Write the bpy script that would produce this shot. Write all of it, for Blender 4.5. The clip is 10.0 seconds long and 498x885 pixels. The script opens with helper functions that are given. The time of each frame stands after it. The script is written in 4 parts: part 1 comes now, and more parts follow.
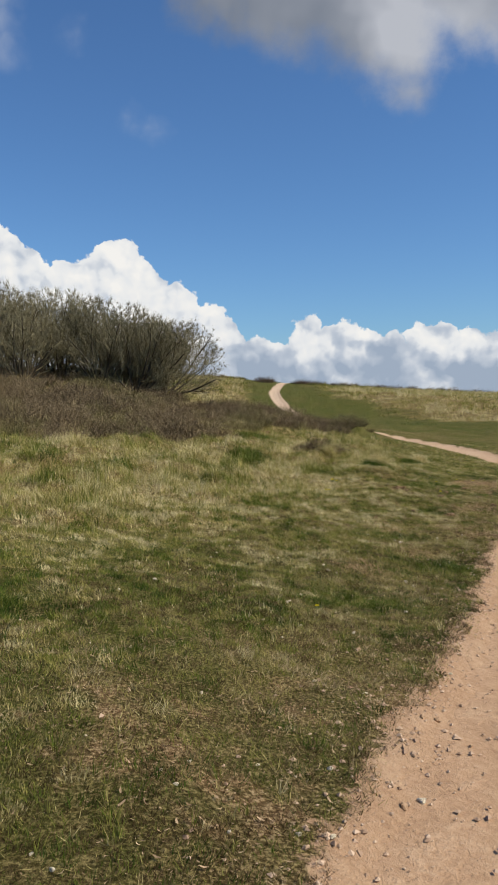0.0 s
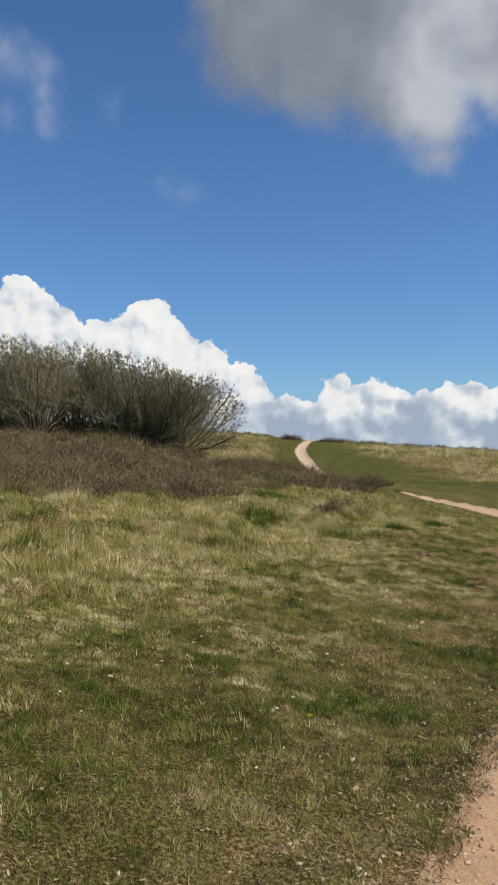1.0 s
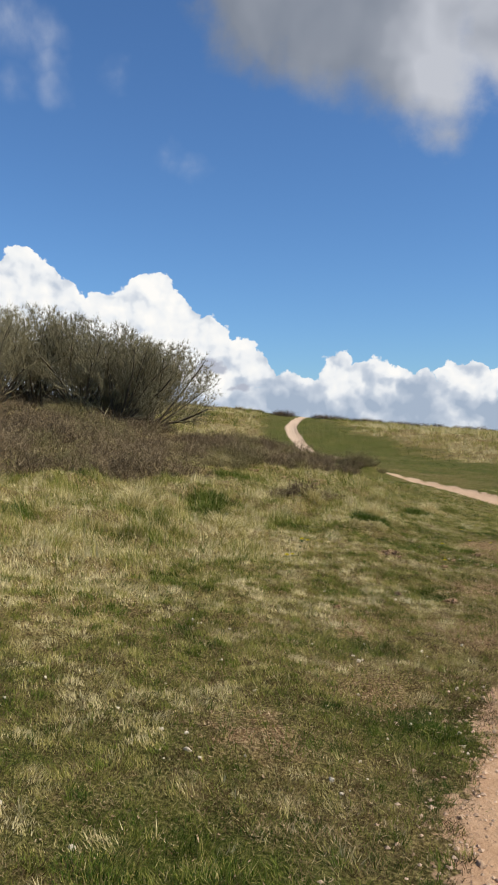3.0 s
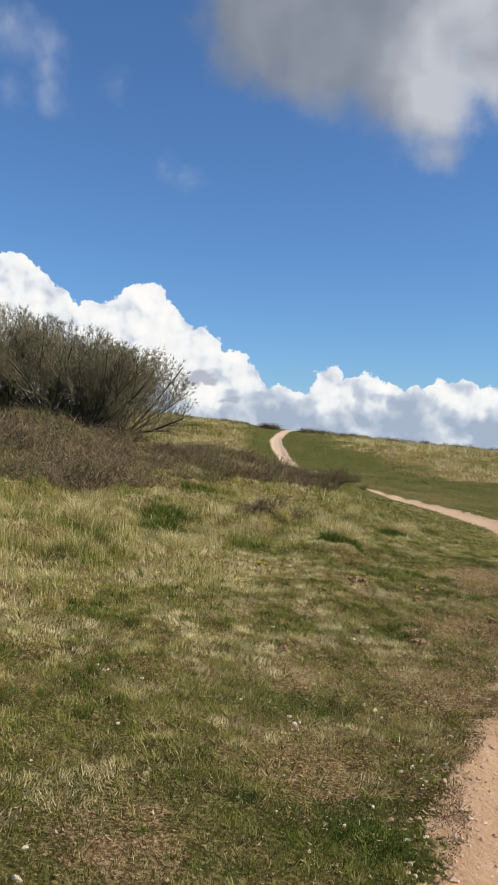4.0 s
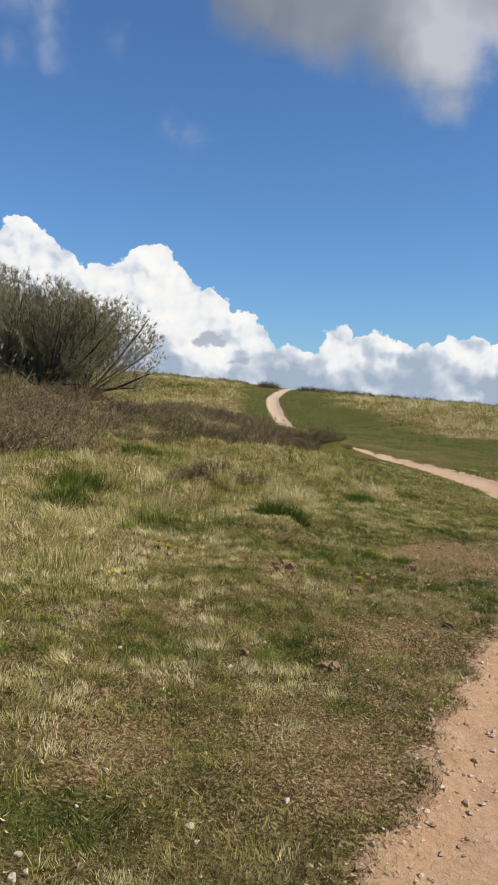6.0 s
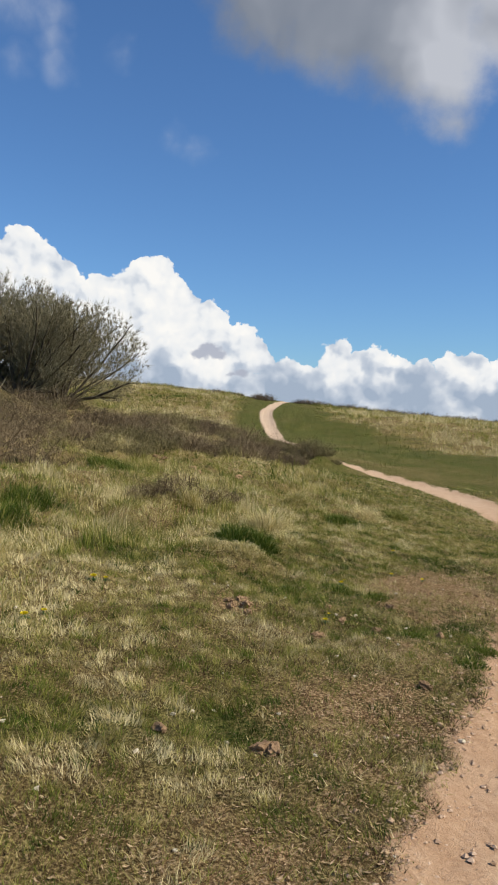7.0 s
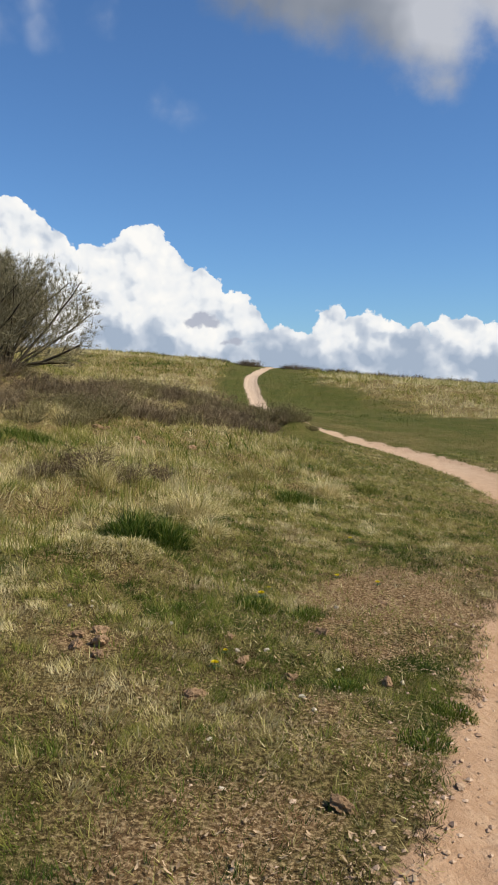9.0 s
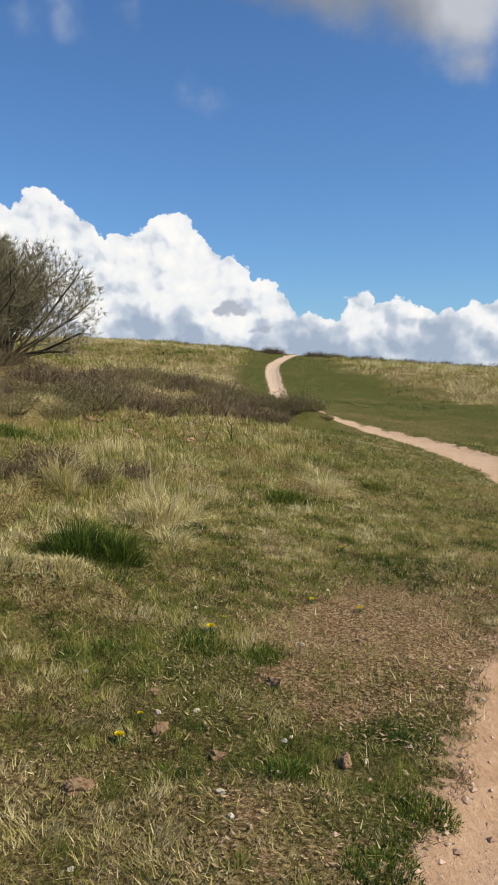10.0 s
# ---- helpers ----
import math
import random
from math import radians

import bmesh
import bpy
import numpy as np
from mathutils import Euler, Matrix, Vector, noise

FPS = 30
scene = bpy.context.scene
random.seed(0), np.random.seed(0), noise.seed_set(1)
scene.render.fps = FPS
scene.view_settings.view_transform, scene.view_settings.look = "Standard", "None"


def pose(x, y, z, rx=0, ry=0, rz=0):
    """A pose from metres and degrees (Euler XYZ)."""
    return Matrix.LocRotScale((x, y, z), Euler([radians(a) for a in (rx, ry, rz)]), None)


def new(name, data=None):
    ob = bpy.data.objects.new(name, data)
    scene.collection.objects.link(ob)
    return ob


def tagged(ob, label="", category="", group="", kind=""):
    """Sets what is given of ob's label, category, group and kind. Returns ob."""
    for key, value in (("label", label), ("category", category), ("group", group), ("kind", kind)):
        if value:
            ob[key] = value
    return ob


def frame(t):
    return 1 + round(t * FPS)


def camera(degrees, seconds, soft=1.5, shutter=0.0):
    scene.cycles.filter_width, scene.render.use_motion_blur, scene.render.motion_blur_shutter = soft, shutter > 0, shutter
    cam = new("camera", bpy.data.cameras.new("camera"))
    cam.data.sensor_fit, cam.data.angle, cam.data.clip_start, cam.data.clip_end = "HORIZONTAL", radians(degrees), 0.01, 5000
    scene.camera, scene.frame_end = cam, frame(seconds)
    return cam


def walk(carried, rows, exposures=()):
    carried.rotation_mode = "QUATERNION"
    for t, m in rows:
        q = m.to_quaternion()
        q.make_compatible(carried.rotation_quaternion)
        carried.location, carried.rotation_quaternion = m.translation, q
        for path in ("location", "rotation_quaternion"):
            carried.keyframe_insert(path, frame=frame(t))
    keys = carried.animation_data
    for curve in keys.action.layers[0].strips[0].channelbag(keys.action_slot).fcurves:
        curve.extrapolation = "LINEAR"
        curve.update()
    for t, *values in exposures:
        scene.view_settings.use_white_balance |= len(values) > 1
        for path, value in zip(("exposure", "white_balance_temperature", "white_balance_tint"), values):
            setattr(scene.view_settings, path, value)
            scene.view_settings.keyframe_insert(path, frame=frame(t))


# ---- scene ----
cam = camera(34.2, 10.0, soft=1.7)
METRES, EYE, TILT, LEAN, TURN = 11.5, 1.58, -3.0, 1.0, 0.0
ROWS = [
    (0.0, 0.0, 0.0, 0.0, -0.0, 0.0, -0.0),
    (0.5, 0.0112, 0.0484, 0.0037, 2.08, 3.97, -1.18),
    (1.0, 0.0254, 0.094, 0.0046, 2.02, 4.05, -0.61),
    (1.5, 0.0391, 0.1372, 0.0058, 1.58, 3.14, -0.47),
    (2.0, 0.0557, 0.1849, 0.0103, 1.62, 2.86, -1.01),
    (3.5, 0.1117, 0.337, 0.0163, 1.97, 2.22, -1.97),
    (4.0, 0.1274, 0.3827, 0.0183, 1.12, 3.29, -3.09),
    (4.5, 0.151, 0.4327, 0.0174, -0.5, 2.92, -2.63),
    (5.0, 0.1725, 0.4827, 0.0183, 1.32, 1.52, -2.97),
    (5.5, 0.1968, 0.5291, 0.0195, 2.65, 0.6, -2.64),
    (6.0, 0.2167, 0.5747, 0.0224, 1.89, 0.5, -2.15),
    (7.5, 0.2587, 0.7109, 0.0306, 1.78, 1.69, -3.36),
    (8.0, 0.2735, 0.7573, 0.0294, 2.12, 1.29, -3.11),
    (8.5, 0.2876, 0.801, 0.028, 1.82, 0.73, -2.27),
    (9.0, 0.306, 0.8482, 0.0296, 1.44, -0.84, -1.72),
    (9.5, 0.324, 0.8902, 0.0319, 3.07, -1.1, -2.28),
    (10.0, 0.343, 0.9358, 0.0349, 3.48, -1.73, -1.27),
]
walk(cam, [(t, pose(0, 0, EYE, TILT, LEAN, TURN) @ pose(METRES * x, METRES * y, METRES * z, 90 + pitch, roll, yaw)) for t, x, y, z, yaw, pitch, roll in ROWS],
     [(0.0, -0.15), (0.5, -0.17), (1.0, -0.12), (2.0, -0.02), (3.5, 0.0), (5.0, -0.02), (7.5, -0.04), (10.0, -0.02)])


def rnd(seed):
    return np.random.default_rng(seed)


# ---- sun and sky ----
SUN_AZ, SUN_EL = 105.0, 43.0          # degrees, clockwise from straight ahead
SKY_STRENGTH = 0.096


def sun_way():
    a, e = radians(SUN_AZ), radians(SUN_EL)
    return Vector((math.sin(a) * math.cos(e), math.cos(a) * math.cos(e), math.sin(e)))


sun_data = bpy.data.lights.new("sun", "SUN")
sun_data.energy, sun_data.angle, sun_data.color = 5.8, radians(0.6), (1.0, 0.92, 0.78)
sun = new("sun", sun_data)
sun.rotation_euler = sun_way().to_track_quat("Z", "Y").to_euler()


class Nodes:
    """Short calls for building a node tree; each returns the output socket."""

    def __init__(self, tree):
        self.tree = tree
        tree.nodes.clear()

    def node(self, kind, **props):
        n = self.tree.nodes.new(kind)
        for key, value in props.items():
            setattr(n, key, value)
        return n

    def put(self, socket, value):
        if isinstance(value, bpy.types.NodeSocket):
            self.tree.links.new(value, socket)
        else:
            socket.default_value = value

    def m(self, op, a, b=0.0, c=0.0, clamp=False):
        n = self.node("ShaderNodeMath", operation=op, use_clamp=clamp)
        self.put(n.inputs[0], a), self.put(n.inputs[1], b), self.put(n.inputs[2], c)
        return n.outputs[0]

    def v(self, op, a, b=(0, 0, 0), scale=1.0):
        n = self.node("ShaderNodeVectorMath", operation=op)
        self.put(n.inputs[0], a), self.put(n.inputs[1], b)
        if op == "SCALE":
            self.put(n.inputs["Scale"], scale)
        return n.outputs[1] if op in ("DISTANCE", "LENGTH", "DOT_PRODUCT") else n.outputs[0]

    def noise(self, vec, scale, detail=4.0, rough=0.55, out=0, dims="3D"):
        n = self.node("ShaderNodeTexNoise", noise_dimensions=dims)
        if vec is not None:
            self.put(n.inputs["Vector"], vec)
        n.inputs["Scale"].default_value, n.inputs["Detail"].default_value, n.inputs["Roughness"].default_value = scale, detail, rough
        return n.outputs[out]

    def span(self, x, lo, hi, to_lo=0.0, to_hi=1.0, smooth=True):
        n = self.node("ShaderNodeMapRange", interpolation_type="SMOOTHSTEP" if smooth else "LINEAR")
        self.put(n.inputs[0], x)
        for i, value in enumerate((lo, hi, to_lo, to_hi)):
            self.put(n.inputs[i + 1], value)
        return n.outputs[0]

    def mix(self, f, a, b, blend="MIX"):
        n = self.node("ShaderNodeMix", data_type="RGBA", blend_type=blend)
        self.put(n.inputs[0], f)
        for i, c in ((6, a), (7, b)):
            self.put(n.inputs[i], (*c, 1.0) if isinstance(c, tuple) and len(c) == 3 else c)
        return n.outputs[2]

    def ramp(self, f, stops):
        n = self.node("ShaderNodeValToRGB")
        els = n.color_ramp.elements
        while len(els) < len(stops):
            els.new(0.5)
        for e, (at, c) in zip(els, stops):
            e.position, e.color = at, (*c, 1.0)
        self.put(n.inputs[0], f)
        return n.outputs[0]

    def attr(self, name, out=2):
        return self.node("ShaderNodeAttribute", attribute_name=name).outputs[out]


# heaps of cumulus: azimuth, elevation, radius in degrees
CUMULUS = [(-27, 7, 6), (-20.5, 8.6, 2.6), (-17.4, 9.9, 2.4), (-15.2, 8.7, 2.0), (-11.9, 8.2, 1.9), (-9.1, 9.1, 2.1), (-7.6, 7.9, 2.0),
           (-4.9, 6.5, 2.0), (-3.4, 5.5, 1.7), (-1.7, 4.3, 1.5), (-10, 4.6, 4.6), (-17, 5, 5), (-5, 3, 3.4), (0.6, 2.2, 2.3), (2.3, 2.6, 1.6),
           (4.3, 4.3, 1.75), (6.3, 4.0, 1.65), (8.1, 3.5, 1.4), (12.2, 4.0, 1.40), (9.9, 2.6, 1.6), (13.3, 4.1, 1.30), (15.4, 3.5, 1.4),
           (18, 3.0, 2.0), (23, 3.5, 3.5), (30, 4, 4), (3.5, 1.2, 2.4), (7.5, 1.0, 2.3), (11, 1.0, 2.3), (15, 1.0, 2.4), (19, 1.0, 2.6)]
OVERHEAD = [(-0.6, 29.6, 6.2), (3.9, 28.0, 6.1), (9, 27, 6.3), (11.0, 23.0, 3.3), (11.9, 20.6, 1.7), (16.5, 27.2, 5.9), (22, 29, 9)]
WISPS = [(-16.0, 22.7, 0.9), (-16.2, 23.8, 1.1), (-16.5, 25.2, 1.2), (-18.6, 25.8, 1.8), (-18.6, 22.2, 0.7), (-11.7, 23.5, 0.35), (-7.9, 18.8, 0.45), (-7.2, 18.5, 0.30), (-6.5, 18.2, 0.38), (-6.0, 17.8, 0.35)]


def build_sky():
    world = bpy.data.worlds.new("sky")
    scene.world = world
    world.use_nodes = True
    n = Nodes(world.node_tree)
    way = n.node("ShaderNodeTexCoord").outputs["Generated"]
    xyz = n.node("ShaderNodeSeparateXYZ")
    n.put(xyz.inputs[0], way)
    az = n.m("MULTIPLY", n.m("ARCTAN2", xyz.outputs[0], xyz.outputs[1]), 57.2958)
    el = n.m("MULTIPLY", n.m("ARCSINE", xyz.outputs[2]), 57.2958)
    flat = n.node("ShaderNodeCombineXYZ")
    n.put(flat.inputs[0], az), n.put(flat.inputs[1], el)
    here = flat.outputs[0]

    sky = n.node("ShaderNodeTexSky", sky_type="NISHITA", sun_disc=False, sun_elevation=radians(SUN_EL), sun_rotation=radians(SUN_AZ))
    sky.air_density, sky.dust_density, sky.ozone_density = 1.0, 0.3, 2.6
    blue = n.v("MULTIPLY", n.v("SCALE", sky.outputs[0], scale=SKY_STRENGTH), (0.70, 1.0, 1.32))

    def warped(scale, amount, detail, rough=0.6):
        off = n.v("SUBTRACT", n.noise(here, scale, detail, rough, 1), (0.5, 0.5, 0.5))
        return n.v("MULTIPLY", off, (amount, amount, 0.0))

    def heap(at, lumps, soft, blend=0.15):
        field = None
        for a, e, r in lumps:
            f = n.m("MULTIPLY_ADD", n.v("DISTANCE", at, (a, e, 0.0)), -1.0 / soft, r / soft)
            field = f if field is None else n.m("SMOOTH_MAX", field, f, blend)
        return field

    # cumulus bank along the horizon
    billow = n.v("ADD", warped(0.34, 2.2, 2.0), warped(1.3, 1.15, 5.0, 0.6))
    at = n.v("ADD", here, billow)
    field = heap(at, CUMULUS, 1.0)
    field = n.m("MAXIMUM", field, n.m("MULTIPLY_ADD", el, -0.5, 1.9))
    soft = n.v("ADD", here, n.v("SCALE", billow, scale=0.45))

    def lumps(shift, scale):
        """Rounded heads of cloud, crowded against each other."""
        v = n.node("ShaderNodeTexVoronoi", voronoi_dimensions="2D", feature="SMOOTH_F1", normalize=True)
        n.put(v.inputs["Vector"], n.v("ADD", soft, shift))
        for key, value in (("Scale", scale), ("Detail", 2.2), ("Roughness", 0.5), ("Lacunarity", 2.3), ("Smoothness", 0.35)):
            v.inputs[key].default_value = value
        return n.m("SUBTRACT", 1.0, v.outputs["Distance"])

    head = lumps((0.0, 0.0, 0.0), 0.36)
    head_sun = lumps((0.5, 0.62, 0.0), 0.36)
    cover = n.span(n.m("MULTIPLY_ADD", n.m("SUBTRACT", head, 0.72), 0.8, field), -0.02, 0.14)
    puff = n.noise(soft, 0.30, 3.0, 0.45)
    puff_sun = n.noise(n.v("ADD", soft, (0.5, 0.65, 0.0)), 0.30, 3.0, 0.45)
    relief = n.m("ADD", n.m("MULTIPLY", n.m("SUBTRACT", head, head_sun), 1.35), n.m("MULTIPLY", n.m("SUBTRACT", puff, puff_sun), 2.0))
    broad = n.noise(here, 0.22, 3.0, 0.5)
    lift = n.m("ADD", n.m("MULTIPLY", n.m("SUBTRACT", broad, 0.5), 3.5), el)
    dim = heap(n.v("MULTIPLY", at, (0.8, 1.0, 0.0)), [(-9.2, 3.2, 1.9), (-6.8, 2.6, 1.4), (1.0, 3.0, 1.8), (7.8, 3.0, 1.5), (-10.8, 8.2, 0.8), (12.6, 1.6, 1.6), (-2.2, 2.2, 1.2), (4.2, 1.2, 1.2)], 1.0)
    lit = n.m("ADD", n.span(lift, 0.9, 5.6, 0.24, 0.74), relief)
    lit = n.m("SUBTRACT", lit, n.span(dim, -0.7, 1.3, 0.0, 0.40), clamp=True)
    cloud = n.ramp(lit, [(0.0, (0.38, 0.46, 0.58)), (0.35, (0.57, 0.63, 0.72)), (0.64, (0.86, 0.88, 0.90)), (1.0, (1.0, 0.985, 0.95))])
    low = n.span(n.m("ADD", el, n.m("MULTIPLY", broad, 2.0)), 1.2, 4.2, 1.0, 0.0)
    out = n.mix(n.m("MULTIPLY", low, 0.85), blue, (0.46, 0.54, 0.68))
    out = n.mix(cover, out, cloud)
    # small dark shreds before the bank
    shred = heap(n.v("MULTIPLY", n.v("ADD", here, warped(1.1, 0.8, 4.0)), (0.55, 1.0, 0.0)), [(-3.0, 4.5, 0.45), (-2.65, 4.85, 0.56), (-2.3, 4.5, 0.42), (-1.4, 3.3, 0.36), (-1.75, 3.2, 0.26)], 1.0)
    out = n.mix(n.m("MULTIPLY", n.span(shred, 0.0, 0.22), 0.92), out, (0.44, 0.47, 0.56))

    # the soft grey cloud overhead
    at2 = n.v("ADD", here, n.v("ADD", warped(0.12, 3.5, 2.0), warped(0.5, 0.9, 4.0, 0.5)))
    field2 = n.m("ADD", heap(at2, OVERHEAD, 1.0, 1.6), n.m("MULTIPLY_ADD", n.noise(here, 0.32, 6.0, 0.6), 3.4, -2.1))
    cover2 = n.m("MULTIPLY", n.span(field2, -1.0, 2.3), 0.96)
    shade = n.m("ADD", n.noise(at2, 0.13, 3.0, 0.45), n.m("MULTIPLY_ADD", az, 0.020, -0.10))
    grey = n.ramp(n.span(shade, 0.36, 0.74, smooth=False), [(0.0, (0.220, 0.248, 0.300)), (0.5, (0.310, 0.335, 0.385)), (1.0, (0.55, 0.57, 0.62))])
    out = n.mix(cover2, out, grey)

    # thin wisps
    at3 = n.v("ADD", here, n.v("ADD", warped(0.4, 2.8, 2.0), warped(1.2, 0.7, 3.0)))
    field3 = heap(at3, WISPS, 1.0)
    thin = n.m("MULTIPLY", n.span(field3, -1.0, 1.7), n.span(n.noise(n.v("MULTIPLY", here, (1.2, 0.9, 0.0)), 0.34, 4.0, 0.55), 0.3, 0.7, 0.10, 0.36))
    out = n.mix(thin, out, (0.62, 0.66, 0.74))

    back = n.node("ShaderNodeBackground")
    n.put(back.inputs[0], out)
    n.put(n.node("ShaderNodeOutputWorld").inputs[0], back.outputs[0])


build_sky()


# ---- materials ----
def material(name):
    mat = bpy.data.materials.new(name)
    mat.use_nodes = True
    return mat, Nodes(mat.node_tree)


def finish(n, color, rough=0.9, bump=None, strength=0.4, distance=0.01, leafy=0.0, gloss=0.25):
    bsdf = n.node("ShaderNodeBsdfPrincipled")
    n.put(bsdf.inputs["Base Color"], color)
    n.put(bsdf.inputs["Roughness"], rough)
    bsdf.inputs["Specular IOR Level"].default_value = gloss
    if bump is not None:
        b = n.node("ShaderNodeBump")
        b.inputs["Strength"].default_value, b.inputs["Distance"].default_value = strength, distance
        n.put(b.inputs["Height"], bump)
        n.put(bsdf.inputs["Normal"], b.outputs[0])
    shader = bsdf.outputs[0]
    if leafy:
        t = n.node("ShaderNodeBsdfTranslucent")
        n.put(t.inputs[0], color)
        m = n.node("ShaderNodeMixShader")
        m.inputs[0].default_value = leafy
        n.put(m.inputs[1], shader), n.put(m.inputs[2], t.outputs[0])
        shader = m.outputs[0]
    n.put(n.node("ShaderNodeOutputMaterial").inputs[0], shader)


def dirt_look(n, at):
    """Colour and relief of the trodden sandy dirt."""
    grit, fine, mid, wide = n.noise(at, 130, 3, 0.7), n.noise(at, 28, 6, 0.65), n.noise(at, 4.5, 5, 0.6), n.noise(at, 0.8, 3, 0.5)
    c = n.ramp(n.m("MULTIPLY_ADD", fine, 0.55, n.m("MULTIPLY", mid, 0.45)), [(0.3, (0.32, 0.192, 0.110)), (0.5, (0.430, 0.272, 0.160)), (0.7, (0.53, 0.365, 0.230))])
    c = n.mix(n.span(grit, 0.62, 0.72, 0, 0.6), c, (0.58, 0.42, 0.29))
    c = n.mix(n.span(grit, 0.36, 0.28, 0, 0.6), c, (0.17, 0.10, 0.06))
    c = n.mix(n.span(wide, 0.45, 0.7, 0, 0.45), c, (0.52, 0.37, 0.24))
    apart = n.node("ShaderNodeSeparateXYZ")
    n.put(apart.inputs[0], at)
    # paler towards the hill: distance haze and sun glare put into the colour
    c = n.mix(n.span(apart.outputs[1], 16, 44, 0, 0.55), c, (0.60, 0.47, 0.345))
    return c, n.m("ADD", n.m("MULTIPLY", grit, 0.35), n.m("ADD", fine, mid))


def ground_material():
    mat, n = material("turf soil")
    at = n.node("ShaderNodeTexCoord").outputs["Object"]
    fine, mid, wide = n.noise(at, 48, 6, 0.75), n.noise(at, 6, 5, 0.6), n.noise(at, 0.9, 4, 0.6)
    thatch = n.ramp(fine, [(0.36, (0.036, 0.022, 0.008)), (0.49, (0.135, 0.092, 0.036)), (0.62, (0.42, 0.315, 0.14))])
    green = n.ramp(fine, [(0.36, (0.018, 0.025, 0.004)), (0.49, (0.056, 0.067, 0.012)), (0.64, (0.18, 0.165, 0.048))])
    soil = n.ramp(fine, [(0.36, (0.070, 0.038, 0.017)), (0.49, (0.20, 0.120, 0.054)), (0.62, (0.50, 0.355, 0.19))])
    f = n.m("ADD", n.attr("green"), n.m("MULTIPLY", n.m("SUBTRACT", n.m("ADD", mid, wide), 1.0), 1.4), clamp=True)
    c = n.mix(f, thatch, green)
    g = n.m("ADD", n.attr("bare"), n.m("MULTIPLY", n.m("SUBTRACT", n.m("ADD", mid, n.noise(at, 2.2, 4, 0.6)), 1.0), 1.5))
    c = n.mix(n.span(g, 0.25, 0.8), c, soil)
    worn = n.span(n.m("ADD", n.attr("worn"), n.m("MULTIPLY", n.m("SUBTRACT", n.m("ADD", mid, n.noise(at, 17, 4, 0.6)), 1.0), 1.1)), 0.42, 0.62)
    dirt, rise = dirt_look(n, at)
    c = n.mix(worn, c, dirt)
    finish(n, c, 0.95, n.m("ADD", n.m("MULTIPLY", n.m("ADD", fine, mid), n.m("SUBTRACT", 1.4, worn)), n.m("MULTIPLY", rise, worn)), 0.8, 0.028, gloss=0.05)
    return mat


def path_material():
    mat, n = material("sandy dirt")
    dirt, rise = dirt_look(n, n.node("ShaderNodeTexCoord").outputs["Object"])
    finish(n, dirt, 0.95, rise, 0.8, 0.022, gloss=0.08)
    return mat


def grass_material():
    mat, n = material("grass blades")
    tone = n.m("ADD", n.attr("tone"), n.m("MULTIPLY_ADD", n.node("ShaderNodeNewGeometry").outputs["Random Per Island"], 0.2, -0.1), clamp=True)
    c = n.ramp(tone, [(0.0, (0.030, 0.062, 0.009)), (0.25, (0.100, 0.142, 0.018)), (0.5, (0.240, 0.232, 0.048)), (0.75, (0.46, 0.380, 0.145)), (1.0, (0.74, 0.63, 0.35))])
    finish(n, c, 0.7, leafy=0.3, gloss=0.1)
    return mat


def dead_material():
    mat, n = material("dead thatch")
    tone = n.m("ADD", n.attr("tone"), n.m("MULTIPLY_ADD", n.node("ShaderNodeNewGeometry").outputs["Random Per Island"], 0.2, -0.1), clamp=True)
    c = n.ramp(tone, [(0.0, (0.045, 0.028, 0.012)), (0.35, (0.130, 0.088, 0.040)), (0.65, (0.31, 0.225, 0.110)), (1.0, (0.66, 0.53, 0.32))])
    finish(n, c, 0.85, leafy=0.15, gloss=0.08)
    return mat


def twig_material(name, dark, pale):
    mat, n = material(name)
    at = n.node("ShaderNodeTexCoord").outputs["Object"]
    rand = n.node("ShaderNodeNewGeometry").outputs["Random Per Island"]
    whole = n.node("ShaderNodeObjectInfo").outputs["Random"]
    f = n.m("ADD", n.m("MULTIPLY", rand, 0.6), n.m("MULTIPLY", n.noise(at, 3.0, 4, 0.6), 0.5))
    c = n.mix(n.m("MULTIPLY_ADD", whole, 0.40, n.m("SUBTRACT", f, 0.22), clamp=True), dark, pale)
    finish(n, c, 0.85)
    return mat


def stone_material(name, dark, pale):
    mat, n = material(name)
    at = n.node("ShaderNodeTexCoord").outputs["Object"]
    fine, mid = n.noise(at, 160, 5, 0.65), n.noise(at, 30, 4, 0.6)
    whole = n.node("ShaderNodeObjectInfo").outputs["Random"]
    f = n.m("ADD", n.m("MULTIPLY", whole, 0.5), n.m("MULTIPLY", n.m("ADD", fine, mid), 0.33), clamp=True)
    finish(n, n.mix(f, dark, pale), 0.9, n.m("ADD", fine, mid), 0.6, 0.006, gloss=0.05)
    return mat


def plain_material(name, color, leafy=0.0):
    mat, n = material(name)
    at = n.node("ShaderNodeTexCoord").outputs["Object"]
    c = n.mix(n.noise(at, 60, 3, 0.6), tuple(v * 0.7 for v in color), tuple(min(1.0, v * 1.25) for v in color))
    finish(n, c, 0.6, leafy=leafy)
    return mat


